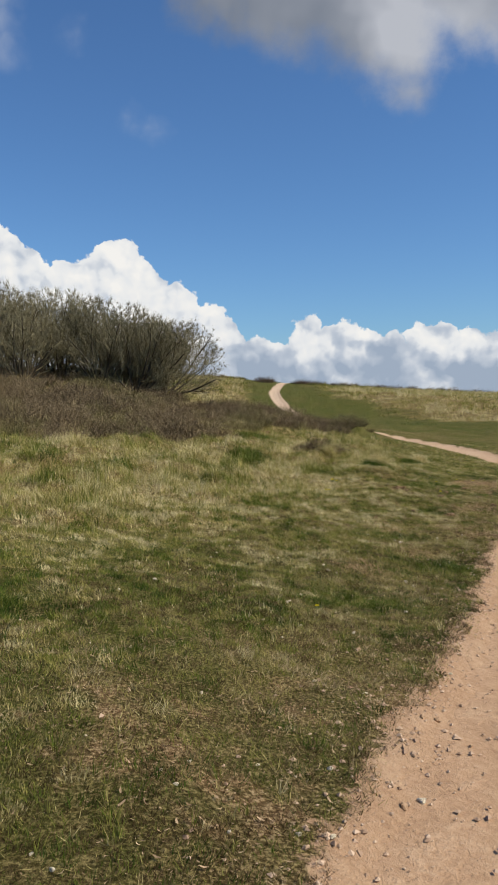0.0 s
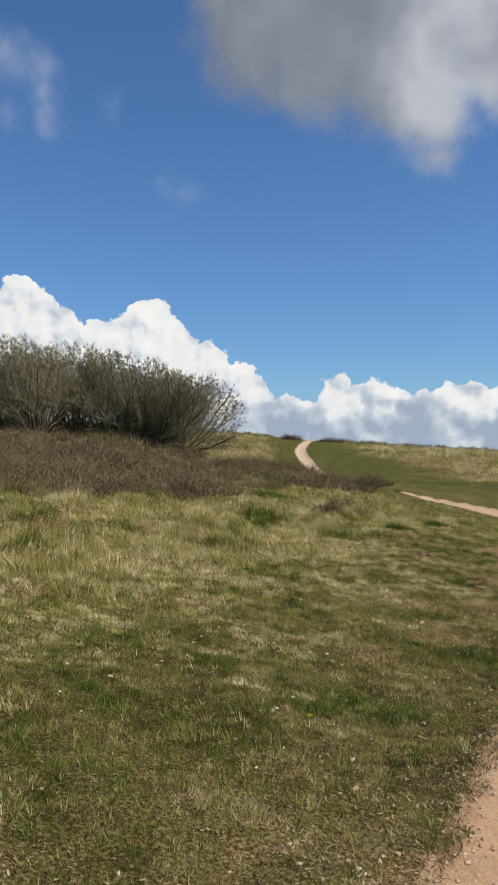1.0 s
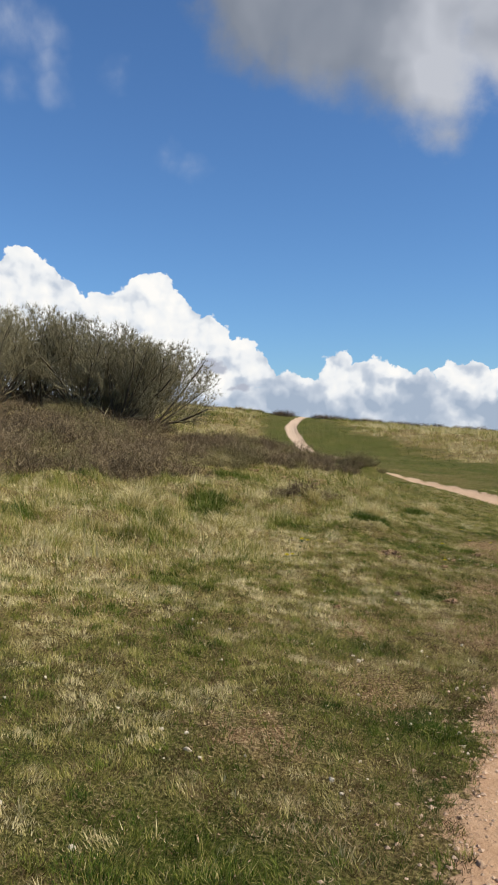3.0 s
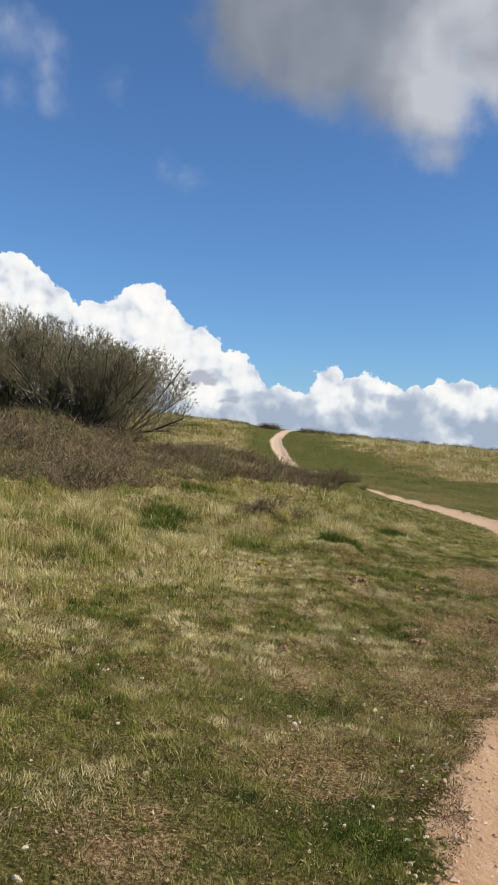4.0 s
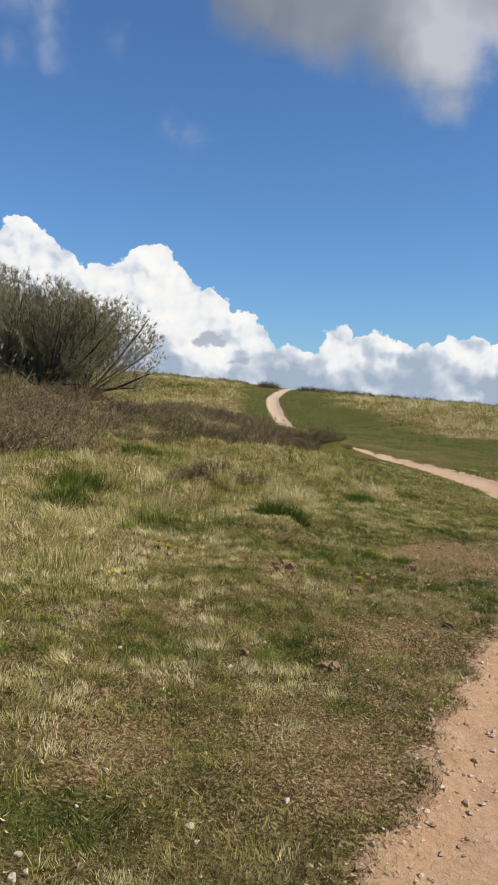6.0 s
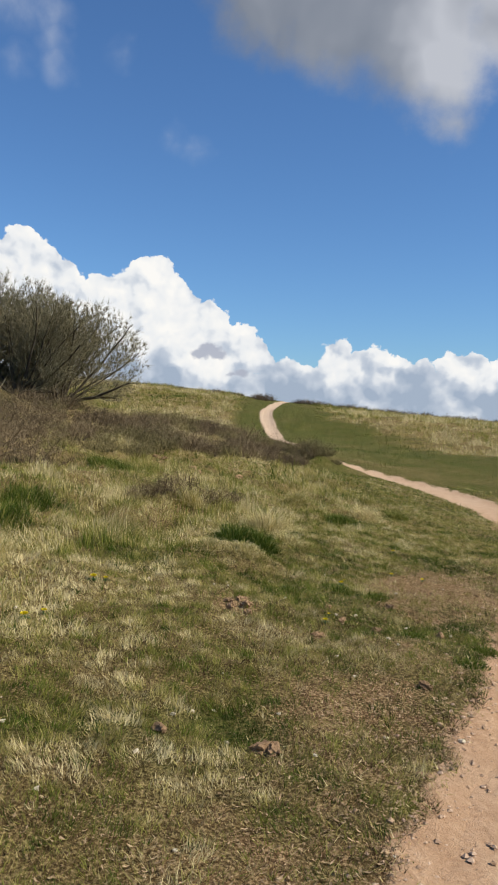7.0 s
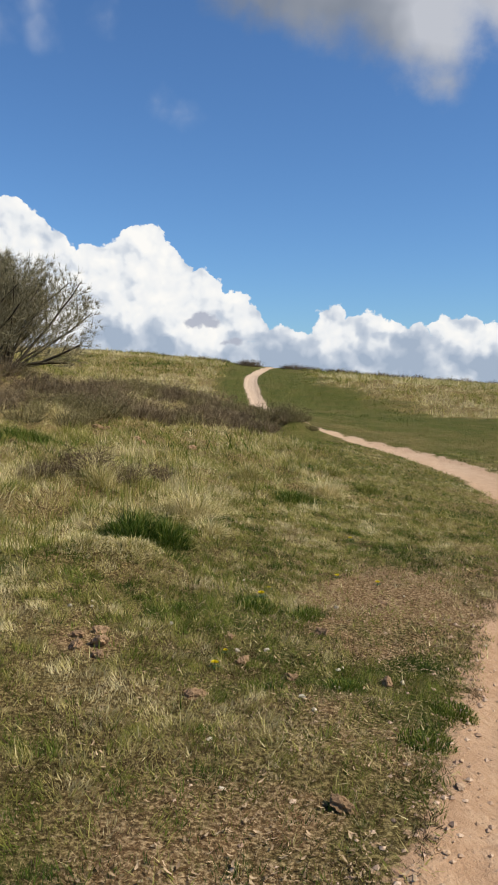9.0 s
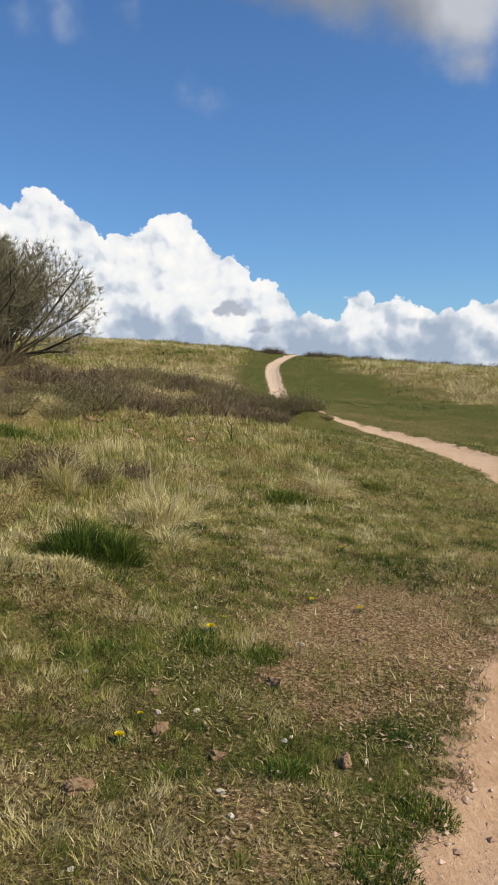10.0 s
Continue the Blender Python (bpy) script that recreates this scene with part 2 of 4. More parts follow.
GROUND, DIRT, GRASS, DEAD = ground_material(), path_material(), grass_material(), dead_material()
BARK = twig_material("grey bark", (0.036, 0.028, 0.018), (0.105, 0.086, 0.057))
TWIG = twig_material("grey twigs", (0.060, 0.052, 0.026), (0.33, 0.290, 0.165))
SCRUB = twig_material("brown scrub twigs", (0.022, 0.016, 0.008), (0.280, 0.205, 0.110))
MOSSY = twig_material("olive scrub twigs", (0.028, 0.025, 0.010), (0.29, 0.240, 0.100))
HEATH = twig_material("dark heath twigs", (0.042, 0.030, 0.017), (0.16, 0.110, 0.058))
PALE_STONE = stone_material("pale stone", (0.44, 0.36, 0.23), (0.80, 0.70, 0.52))
PINK_STONE = stone_material("pinkish stone", (0.30, 0.18, 0.10), (0.62, 0.43, 0.27))
CLOD = stone_material("dry clod", (0.16, 0.095, 0.05), (0.40, 0.260, 0.145))
GRIT = twig_material("grit", (0.26, 0.16, 0.095), (0.72, 0.53, 0.37))
LITTER = twig_material("dead leaves", (0.10, 0.058, 0.026), (0.60, 0.43, 0.25))
PETAL = plain_material("yellow petals", (0.82, 0.66, 0.02), 0.2)
LEAF = plain_material("dark leaf", (0.045, 0.095, 0.022), 0.2)


# ---- mesh helpers ----
def mesh_of(name, verts, tris, mat, smooth=False, **attrs):
    me = bpy.data.meshes.new(name)
    verts, tris = np.asarray(verts, np.float32), np.asarray(tris, np.int32)
    me.vertices.add(len(verts))
    me.vertices.foreach_set("co", verts.ravel())
    k = tris.shape[1]
    me.loops.add(tris.size)
    me.loops.foreach_set("vertex_index", tris.ravel())
    me.polygons.add(len(tris))
    me.polygons.foreach_set("loop_start", np.arange(0, tris.size, k, dtype=np.int32))
    me.polygons.foreach_set("use_smooth", np.full(len(tris), smooth))
    for key, values in attrs.items():
        me.attributes.new(key, "FLOAT", "POINT").data.foreach_set("value", np.asarray(values, np.float32))
    me.materials.append(mat)
    me.update(calc_edges=True)
    return me


def part(name, mesh, parent, label=""):
    ob = new(name, mesh)
    ob.parent = parent
    return tagged(ob, label)


def empty(name, x, y, z, turn=0.0, size=1.0):
    ob = new(name)
    ob.empty_display_size = 0.1
    ob.matrix_basis = Matrix.LocRotScale((x, y, z), Euler((0, 0, turn)), (size, size, size))
    return ob


def lattice(ix, iy, seed):
    h = (ix.astype(np.int64) * 374761393 + iy.astype(np.int64) * 668265263 + seed * 974711) & 0x7FFFFFFF
    h = ((h ^ (h >> 13)) * 1274126177) & 0x7FFFFFFF
    return ((h ^ (h >> 16)) & 0xFFFF) / 65535.0


def vnoise(x, y, scale, seed, octaves=3):
    """Smooth noise from 0 to 1, of about the given size in metres."""
    total, amp, norm = 0.0, 1.0, 0.0
    for o in range(octaves):
        u, v = np.asarray(x) / scale * 2 ** o + 91.7, np.asarray(y) / scale * 2 ** o + 37.3
        iu, iv = np.floor(u), np.floor(v)
        fu, fv = u - iu, v - iv
        fu, fv = fu * fu * (3 - 2 * fu), fv * fv * (3 - 2 * fv)
        s = seed * 17 + o
        a = lattice(iu, iv, s) * (1 - fu) + lattice(iu + 1, iv, s) * fu
        b = lattice(iu, iv + 1, s) * (1 - fu) + lattice(iu + 1, iv + 1, s) * fu
        total, norm, amp = total + amp * (a * (1 - fv) + b * fv), norm + amp, amp * 0.5
    return total / norm


def cells(x, y, scale, seed):
    """Clumps of about the given size: a number for each clump, another, and how far its heart is (in sizes)."""
    u, v = np.asarray(x) / scale + 500, np.asarray(y) / scale + 500
    iu, iv = np.floor(u), np.floor(v)
    best, one, two = np.full(u.shape, 9.0), np.zeros(u.shape), np.zeros(u.shape)
    for du in (-1, 0, 1):
        for dv in (-1, 0, 1):
            a, b = iu + du, iv + dv
            d = np.hypot(a + lattice(a, b, seed) - u, b + lattice(a, b, seed + 1) - v)
            near = d < best
            best, one, two = np.where(near, d, best), np.where(near, lattice(a, b, seed + 2), one), np.where(near, lattice(a, b, seed + 3), two)
    return one, two, best


def step(x, lo, hi):
    f = np.clip((np.asarray(x, float) - lo) / (hi - lo), 0, 1)
    return f * f * (3 - 2 * f)


def to_line(x, y, line):
    """Distance to a polyline, the side (right of it: plus) and how far along (index)."""
    x, y = np.asarray(x, float), np.asarray(y, float)
    best, side, along = np.full(x.shape, 1e9), np.zeros(x.shape), np.zeros(x.shape)
    for i in range(len(line) - 1):
        (ax, ay), (bx, by) = line[i][:2], line[i + 1][:2]
        dx, dy = bx - ax, by - ay
        f = np.clip(((x - ax) * dx + (y - ay) * dy) / (dx * dx + dy * dy), 0, 1)
        d = np.hypot(x - ax - f * dx, y - ay - f * dy)
        s = np.sign((x - ax) * dy - (y - ay) * dx)
        near = d < best
        best, side, along = np.where(near, d, best), np.where(near, s, side), np.where(near, i + f, along)
    return best, side, along


def inside(x, y, poly):
    x, y = np.asarray(x, float), np.asarray(y, float)
    odd = np.zeros(x.shape, bool)
    for (ax, ay), (bx, by) in zip(poly, poly[1:] + poly[:1]):
        if ay != by:
            odd ^= ((ay > y) != (by > y)) & (x < (bx - ax) * (y - ay) / (by - ay) + ax)
    return odd


# ---- the lie of the land ----
BASE = -1.15
SWELLS = [  # x, y, spread, height of the dunes' broad swells
    (-6, 0, 6, 1.41),
    (2, 0, 6, 0.06),
    (10, 0, 6, 0.29),
    (-6, 9, 6, 0.95),
    (2, 9, 6, -0.18),
    (10, 9, 6, 0.56),
    (-6, 18, 6, 0.49),
    (2, 18, 6, 0.44),
    (10, 18, 6, -0.08),
    (-6, 27, 6, 0.91),
    (2, 27, 6, -0.41),
    (10, 27, 6, -0.16),
    (-14, 38, 13, 3.74),
    (3, 38, 13, -0.27),
    (20, 38, 13, 1.09),
    (-14, 56, 13, 0.41),
    (3, 56, 13, -1.61),
    (20, 56, 13, 0.45),
    (2, 53, 8, -0.02),
    (10, 62, 8, 1.31),
    (-55, 88, 24, 0.53),
    (-28, 88, 24, 4.36),
    (2, 88, 24, 2.56),
    (30, 88, 24, 0.08),
    (60, 88, 24, 2.44),
]
PATH = [  # x, y, half width of the trodden path's middle line
    (-1.6, -9, 0.85), (-0.4, -4, 0.85), (0.45, -0.2, 0.85), (0.97, 2.05, 0.86), (1.48, 3.36, 0.81), (1.82, 4.34, 0.78), (2.24, 5.4, 0.755), (2.81, 6.8, 0.735), (3.09, 7.63, 0.74), (3.39, 8.53, 0.77),
    (3.81, 9.48, 0.80), (4.32, 10.75, 0.85), (4.64, 11.68, 0.85), (4.99, 12.48, 0.85), (5.24, 13.23, 0.84), (5.69, 14.54, 0.83), (6.55, 17, 0.78), (7.4, 20, 0.74), (7.98, 23, 0.70), (8.0, 25.8, 0.64), (7.55, 28.2, 0.56), (6.8, 29.85, 0.47), (5.9, 31.0, 0.41), (5.0, 32.0, 0.36),
    (4.3, 33.4, 0.32), (3.65, 38, 0.32), (3.1, 46, 0.34), (2.75, 54, 0.35), (2.25, 62, 0.37), (2.1, 68.5, 0.36), (2.65, 75, 0.30), (3.2, 80, 0.26), (4.3, 90, 0.4), (6, 110, 0.5)]
TALL_EDGE = [(-5, 0), (-2.9, 4.5), (-1.5, 7.6), (-0.5, 10), (0.9, 13.4), (2.2, 15.6), (3.9, 17.8), (5.0, 21), (4.8, 27), (4.0, 31)]
SCRUB_AREA = [(-16, 20), (-9, 19.6), (-6, 18.5), (-4, 16.6), (-2.9, 16.9), (-2, 18.1), (-0.9, 19.6), (-0.2, 22), (0.4, 25), (1.8, 27.9), (2.9, 28.6), (3.5, 29.3), (3.9, 30.5), (3.8, 31.6),
              (3.4, 33.0), (2.6, 35.5), (0.6, 36.5), (-0.9, 34), (-1.8, 30.2), (-4, 28.2), (-8, 27.5), (-16, 27)]
BARE = [(4.45, 15.3, 0.75, 1.0), (4.5, 15.9, 0.55, 0.9), (4.2, 14.6, 0.5, 0.75), (5.2, 16.3, 0.45, 0.6), (5.6, 17.6, 0.4, 0.5), (1.8, 8.6, 0.45, 0.5), (2.8, 10.25, 0.6, 0.65), (1.77, 10.0, 0.4, 0.6), (1.75, 8.45, 0.4, 0.6), (0.93, 7.45, 0.4, 0.6), (3.35, 12.1, 0.6, 0.6),
        (4.0, 13.2, 0.45, 0.55), (2.56, 13.93, 0.22, 1.0), (0.5, 4.0, 0.6, 0.45), (7.1, 22.6, 0.5, 0.9), (-0.4, 3.4, 0.6, 0.45), (0.1, 2.7, 0.5, 0.4), (3.1, 11.3, 0.4, 0.5)]
LUSH = [(0.75, 6.15, 0.5, 0.25), (1.95, 7.8, 0.4, 0.4), (4.25, 13.3, 0.22, 0.5), (4.4, 14.1, 0.25, 0.25), (3.89, 13.8, 0.2, 0.2), (3.45, 14.92, 0.35, 0.3), (3.9, 19.6, 0.6, 0.4), (-1.55, 5.05, 0.28, 0.35), (2.5, 16.2, 0.4, 0.3), (0.1, 21.0, 0.7, 0.6), (-0.1, 17.0, 0.6, 0.5),
        (0.0, 15.95, 0.5, 0.35), (2.05, 11.5, 0.5, 0.3), (3.1, 14.6, 0.45, 0.3), (-1.55, 9.2, 0.4, 0.4), (1.6, 9.5, 0.35, 0.3), (1.0, 20.1, 0.5, 0.4), (1.5, 15.0, 0.4, 0.3), (2.55, 11.75, 0.3, 0.3), (-1.1, 13.0, 0.4, 0.4)]
MATS = [(2.78, 17.5, 0.4, 0.5), (2.35, 15.27, 0.45, 0.22), (4.35, 20.6, 0.35, 0.4), (2.65, 16.7, 0.3, 0.3), (2.57, 14.05, 0.3, 0.25), (-0.74, 13.7, 0.5, 0.5), (0.95, 18.0, 0.5, 0.5), (-1.2, 16.2, 0.7, 0.6), (-0.4, 24.7, 0.5, 0.6), (-1.8, 7.4, 0.4, 0.4), (1.3, 20.1, 0.4, 0.4),
        (-3.2, 15.1, 0.8, 0.6), (-1.0, 15.1, 0.7, 0.5), (0.35, 14.6, 0.6, 0.4), (-2.6, 15.3, 0.6, 0.5)]  # matted dead grass


def swell(x, y):
    x, y = np.asarray(x, float), np.asarray(y, float)
    z = np.full(x.shape, BASE)
    for cx, cy, s, h in SWELLS:
        z = z + h * np.exp(-((x - cx) ** 2 + (y - cy) ** 2) / (2 * s * s))
    return z


def path_gap(x, y):
    """How far outside the path's worn edge a spot lies (inside: minus)."""
    d, _, along = to_line(x, y, PATH)
    half = np.interp(along, np.arange(len(PATH)), [p[2] for p in PATH])
    wobble = (vnoise(x, y, 1.3, 5, 2) - 0.5) * 0.16 + (vnoise(x, y, 0.3, 6, 3) - 0.5) * 0.2
    return d - half + wobble


def spots(x, y, rows):
    total = np.zeros(np.shape(x))
    for cx, cy, rx, ry in rows:
        total = np.maximum(total, np.exp(-((x - cx) / rx) ** 2 - ((y - cy) / (ry if ry > 0.2 else 0.2)) ** 2))
    return total


def bare_at(x, y):
    total = np.zeros(np.shape(x))
    for cx, cy, r, k in BARE:
        total = np.maximum(total, k * np.exp(-(((x - cx) ** 2 + ((y - cy) * 0.9) ** 2) / r ** 2) ** 2))
    return np.maximum(total, 0.85 * np.exp(-np.maximum(path_gap(x, y), 0) / 0.07))


def tall_at(x, y):
    """1 where the grass is left long, 0 on the grazed turf."""
    d, side, _ = to_line(x, y, TALL_EDGE)
    left = step(-d * side + (vnoise(x, y, 2.2, 11) - 0.5) * 2.4, -0.6, 1.4)
    west = (np.asarray(y) > 31) * step(2.4 - np.asarray(x) - 1.0 * step(y, 50, 60) + (vnoise(x, y, 3, 12) - 0.5) * 2.5, 0.6, 2.4)
    hill = [(34, 28), (18, 34), (12.5, 40), (9.0, 50), (6.8, 62), (5.4, 78), (6, 95)]
    d2, side2, _ = to_line(x, y, hill)
    east = step(d2 * side2 + (vnoise(x, y, 4, 13) - 0.5) * 5 + (vnoise(x, y, 1.1, 14) - 0.5) * 4, -1.2, 3.6) * (np.asarray(y) > 30)
    near = np.where(np.asarray(y) < 31, left, 0)
    return np.clip(np.maximum(np.maximum(near, west), east), 0, 1)


def land(x, y):
    """Height of the turf."""
    t = tall_at(x, y)
    bumps = (vnoise(x, y, 0.9, 21) - 0.5) * (0.07 + 0.32 * t) + (vnoise(x, y, 0.5, 23, 1) - 0.5) * 0.065 + (vnoise(x, y, 3.5, 22, 2) - 0.5) * 0.16 * t + (vnoise(x, y, 0.38, 24, 2) - 0.5) * 0.12 * t
    gap = path_gap(x, y)
    away = step(gap, -0.1, 0.7)
    hummock = 0.24 * np.exp(-((x - 1.65) / 0.5) ** 2 - ((y - 18.4) / 0.45) ** 2) + 0.10 * np.exp(-((x - 2.8) / 0.5) ** 2 - ((y - 17.5) / 0.4) ** 2)
    hummock = hummock + 0.13 * np.exp(-((x - 2.38) / 0.45) ** 4 - ((y - 15.45) / 0.28) ** 2) + 0.12 * np.exp(-((x - 2.5) / 0.35) ** 2 - ((y - 16.35) / 0.3) ** 2)
    hummock = hummock + 0.18 * np.exp(-((x - 5.0) / 1.1) ** 2 - ((y - 26.3) / 2.6) ** 2)
    hummock = hummock + 0.36 * np.exp(-((x - 3.9) / 1.0) ** 2 - ((y - 31.4) / 1.1) ** 2)
    return swell(x, y) + hummock + bumps * away - 0.08 * step(-gap, -0.05, 0.30)


def graded(lo, hi, fine, reach, growth):
    mids = list(np.arange(lo, hi, fine))
    s, up = fine, [hi]
    while up[-1] < reach:
        s *= growth
        up.append(up[-1] + s)
    s, down = fine, [lo]
    while down[-1] > -reach:
        s *= growth
        down.append(down[-1] - s)
    return np.array(down[:0:-1] + mids + up)


def build_ground():
    xs, ys = graded(-3.5, 7, 0.10, 3000, 1.09), graded(1.0, 21, 0.10, 3000, 1.055)
    X, Y = np.meshgrid(xs, ys)
    x, y = X.ravel(), Y.ravel()
    z = land(x, y)
    i = np.arange(len(x)).reshape(X.shape)
    quads = np.stack([i[:-1, :-1], i[:-1, 1:], i[1:, 1:], i[1:, :-1]], -1).reshape(-1, 4)
    t = tall_at(x, y)
    green = 0.45 + 0.7 * (vnoise(x, y, 1.6, 31) - 0.5) - 0.55 * t + 0.45 * step(y, 30, 40) * (1 - t) + 0.15 - 0.35 * step(y, 6, 13) * (y < 24) + step(y, 30, 40) * (1 - t) * (1.0 * vnoise(x, y, 4, 33) - 0.45) + 0.7 * spots(x, y, LUSH)
    me = mesh_of("ground", np.stack([x, y, z], -1), quads, GROUND, True, green=np.clip(green, 0, 1), bare=bare_at(x, y),
                 worn=np.exp(-np.maximum(path_gap(x, y) + 0.02, 0) / 0.14))
    tagged(new("ground", me), "grassy dune ground of brown thatch and short turf", "ground", kind="structure")


def build_path():
    pts = np.array(PATH)
    seg = np.r_[0, np.cumsum(np.hypot(*np.diff(pts[:, :2], axis=0).T))]
    s = np.r_[np.arange(0, 36, 0.09), np.arange(36, seg[-1], 0.35)]
    # a smooth line through the points
    cx, cy, half = (np.interp(s, seg, pts[:, k]) for k in range(3))
    for _ in range(12):
        cx[1:-1], cy[1:-1] = (cx[:-2] + cx[1:-1] * 2 + cx[2:]) / 4, (cy[:-2] + cy[1:-1] * 2 + cy[2:]) / 4
    tx, ty = np.gradient(cx), np.gradient(cy)
    ln = np.hypot(tx, ty)
    across = np.linspace(-1, 1, 29)
    w = (half + 0.38)[:, None] * across[None]
    x, y = (cx[:, None] + ty[:, None] / ln[:, None] * w), (cy[:, None] - tx[:, None] / ln[:, None] * w)
    lumps = (vnoise(x, y, 0.5, 41) - 0.5) * 0.02 + (vnoise(x, y, 0.12, 42, 2) - 0.5) * 0.012
    dip = -0.02 * np.exp(-(across[None] / 0.5) ** 2)
    z = swell(x, y) - 0.04 + lumps + dip
    i = np.arange(x.size).reshape(x.shape)
    quads = np.stack([i[:-1, :-1], i[:-1, 1:], i[1:, 1:], i[1:, :-1]], -1).reshape(-1, 4)
    me = mesh_of("path", np.stack([x.ravel(), y.ravel(), z.ravel()], -1), quads, DIRT, True)
    tagged(new("path", me), "trodden pinkish sandy dirt footpath winding over the dunes", "path", kind="structure")


build_ground()
build_path()


# ---- grass ----
def blades(x, y, z, height, width, lean, turn, tone, segments=1):
    """Tapered blades on the given spots: vertices, triangles and a tone for each vertex."""
    k = len(x)
    face = turn + np.pi / 2 * rnd(3).uniform(-1, 1, k)
    ox, oy = np.cos(face) * width / 2, np.sin(face) * width / 2
    lx, ly = np.cos(turn) * np.sin(lean) * height, np.sin(turn) * np.sin(lean) * height
    up = np.cos(lean) * height
    p = np.stack([x, y, z - 0.01], -1)
    o = np.stack([ox, oy, np.zeros(k)], -1)
    tip = p + np.stack([lx, ly, up + 0.01], -1)
    base = np.arange(k)[:, None]
    if segments == 1:
        verts = np.stack([p - o, p + o, tip], 1)
        tris = base * 3 + np.array([[0, 1, 2]])
        n = 3
    else:
        mid = p + np.stack([lx * 0.32, ly * 0.32, up * 0.62 + 0.01], -1)
        verts = np.stack([p - o, p + o, mid + o * 0.75, mid - o * 0.75, tip], 1)
        tris = (base[:, :, None] * 5 + np.array([[[0, 1, 2], [0, 2, 3], [3, 2, 4]]])).reshape(-1, 3)
        n = 5
    return verts.reshape(-1, 3), tris, np.repeat(tone, n)


def scatter(seed, count, x0, x1, y0, y1):
    r = rnd(seed)
    return r.uniform(x0, x1, count), r.uniform(y0, y1, count), r


def in_view(x, y, margin=1.5):
    """The wedge of land along the walk that can be seen at all."""
    return (x > -0.62 * (y + 0.5) * 0.62 - margin) & (x < 0.36 * y + 4.2 + margin)


def grass_tone(x, y, t):
    patch = (vnoise(x, y, 1.5, 51) - 0.5) * 0.6 + (vnoise(x, y, 0.75, 53, 2) - 0.5) * 0.5 + (vnoise(x, y, 0.30, 52, 3) - 0.5) * 1.1 + (vnoise(x, y, 0.14, 57, 2) - 0.5) * 0.6
    return 0.30 + patch + 0.21 * step(y, 6, 13) + 0.12 * t - 0.24 * spots(x, y, LUSH) - 0.20 * step(y, 15, 18.5) * (1 - t) - 0.30 * step(y, 32, 42) * (1 - t)


def build_lawn():
    x, y, r = scatter(61, 5200000, -6, 9, 1.4, 30)
    off, side, _ = to_line(x, y, PATH[:18])
    keep = in_view(x, y, 0.4) & (r.uniform(0, 1, len(x)) < np.clip(1.45 - off / 5, 0.30, 1) * np.clip(3.2 - y / 7, 0.12, 1) * np.where(side > 0, 0.10, 1.0))
    x, y, off = x[keep], y[keep], off[keep]
    gap, t, bare = path_gap(x, y), tall_at(x, y), bare_at(x, y)
    one, two, heart = cells(x, y, 0.13, 62)
    big, big_two, _ = cells(x, y, 0.42, 66)
    ragged = gap + (two - 0.5) * 0.22 + (big - 0.5) * 0.12
    thick = (0.30 + 0.70 * step(0.75 - heart, 0.0, 0.5)) * (0.45 + 0.55 * step(big_two + two * 0.5, 0.35, 0.8)) * step(ragged, 0.0, 0.16)
    keep = (gap > 0.0) & (r.uniform(0, 1, len(x)) > bare * 1.05) & (r.uniform(0, 1, len(x)) < thick) & (r.uniform(0, 1, len(x)) > t * 0.6)
    x, y, t, one, two, heart, big = x[keep], y[keep], t[keep], one[keep], two[keep], heart[keep], big[keep]
    k = len(x)
    lush = spots(x, y, LUSH)
    h = r.uniform(0.018, 0.052, k) * (0.75 + 0.3 * step(y, 6, 11)) * (1 + 0.9 * t + 0.3 * lush) * (0.45 + 1.0 * two) * (1.25 - 0.8 * heart)
    lean = np.clip(r.normal(0.95, 0.35, k) + 0.3 * (heart - 0.4), 0, 1.5)
    tone = grass_tone(x, y, t) + (one - 0.5) * 0.42 + (big - 0.5) * 0.40 - 0.04 * lush + 0.17 * step(off[keep], 0.9, 2.6) + 0.10 * step(off[keep], 1.2, 2.2) * step(y, 11, 6) + 0.03 * step(off[keep], 2.5, 5) + r.normal(0, 0.09, k)
    w = r.uniform(0.0024, 0.0046, k) * (1 + np.maximum(off[keep] - 1.5, 0) / 3 + np.maximum(y - 15, 0) / 7)
    way = one * 40 + r.normal(0, 0.8, k)
    v, f, c = blades(x, y, land(x, y) + 0.004, h, w, lean, way, np.clip(tone, 0, 1))
    tagged(new("lawn_grass", mesh_of("lawn_grass", v, f, GRASS, tone=c)), "short worn olive turf with dead straw in it", "grass", kind="stuff")


def build_straw():
    # dead blades lying on the turf
    x, y, r = scatter(71, 260000, -5, 8, 1.6, 24)
    keep = in_view(x, y, 0.5) & (path_gap(x, y) > -0.05) & (r.uniform(0, 1, len(x)) < 1.5 * step(vnoise(x, y, 0.5, 72), 0.36, 0.75))
    x, y = x[keep], y[keep]
    k = len(x)
    v, f, c = blades(x, y, land(x, y) + r.uniform(0.005, 0.03, k), r.uniform(0.012, 0.055, k) * (0.9 + y / 40), r.uniform(0.0014, 0.0032, k) * (0.8 + y / 9), r.uniform(0.9, 1.6, k), r.uniform(0, 6.283, k),
                     np.clip(r.normal(0.58, 0.17, k) + 0.04 * step(y, 8, 13), 0.3, 1.0))
    tagged(new("dead_straw", mesh_of("dead_straw", v, f, GRASS, tone=c)), "dry pale straw blades lying on the turf", "straw", kind="stuff")


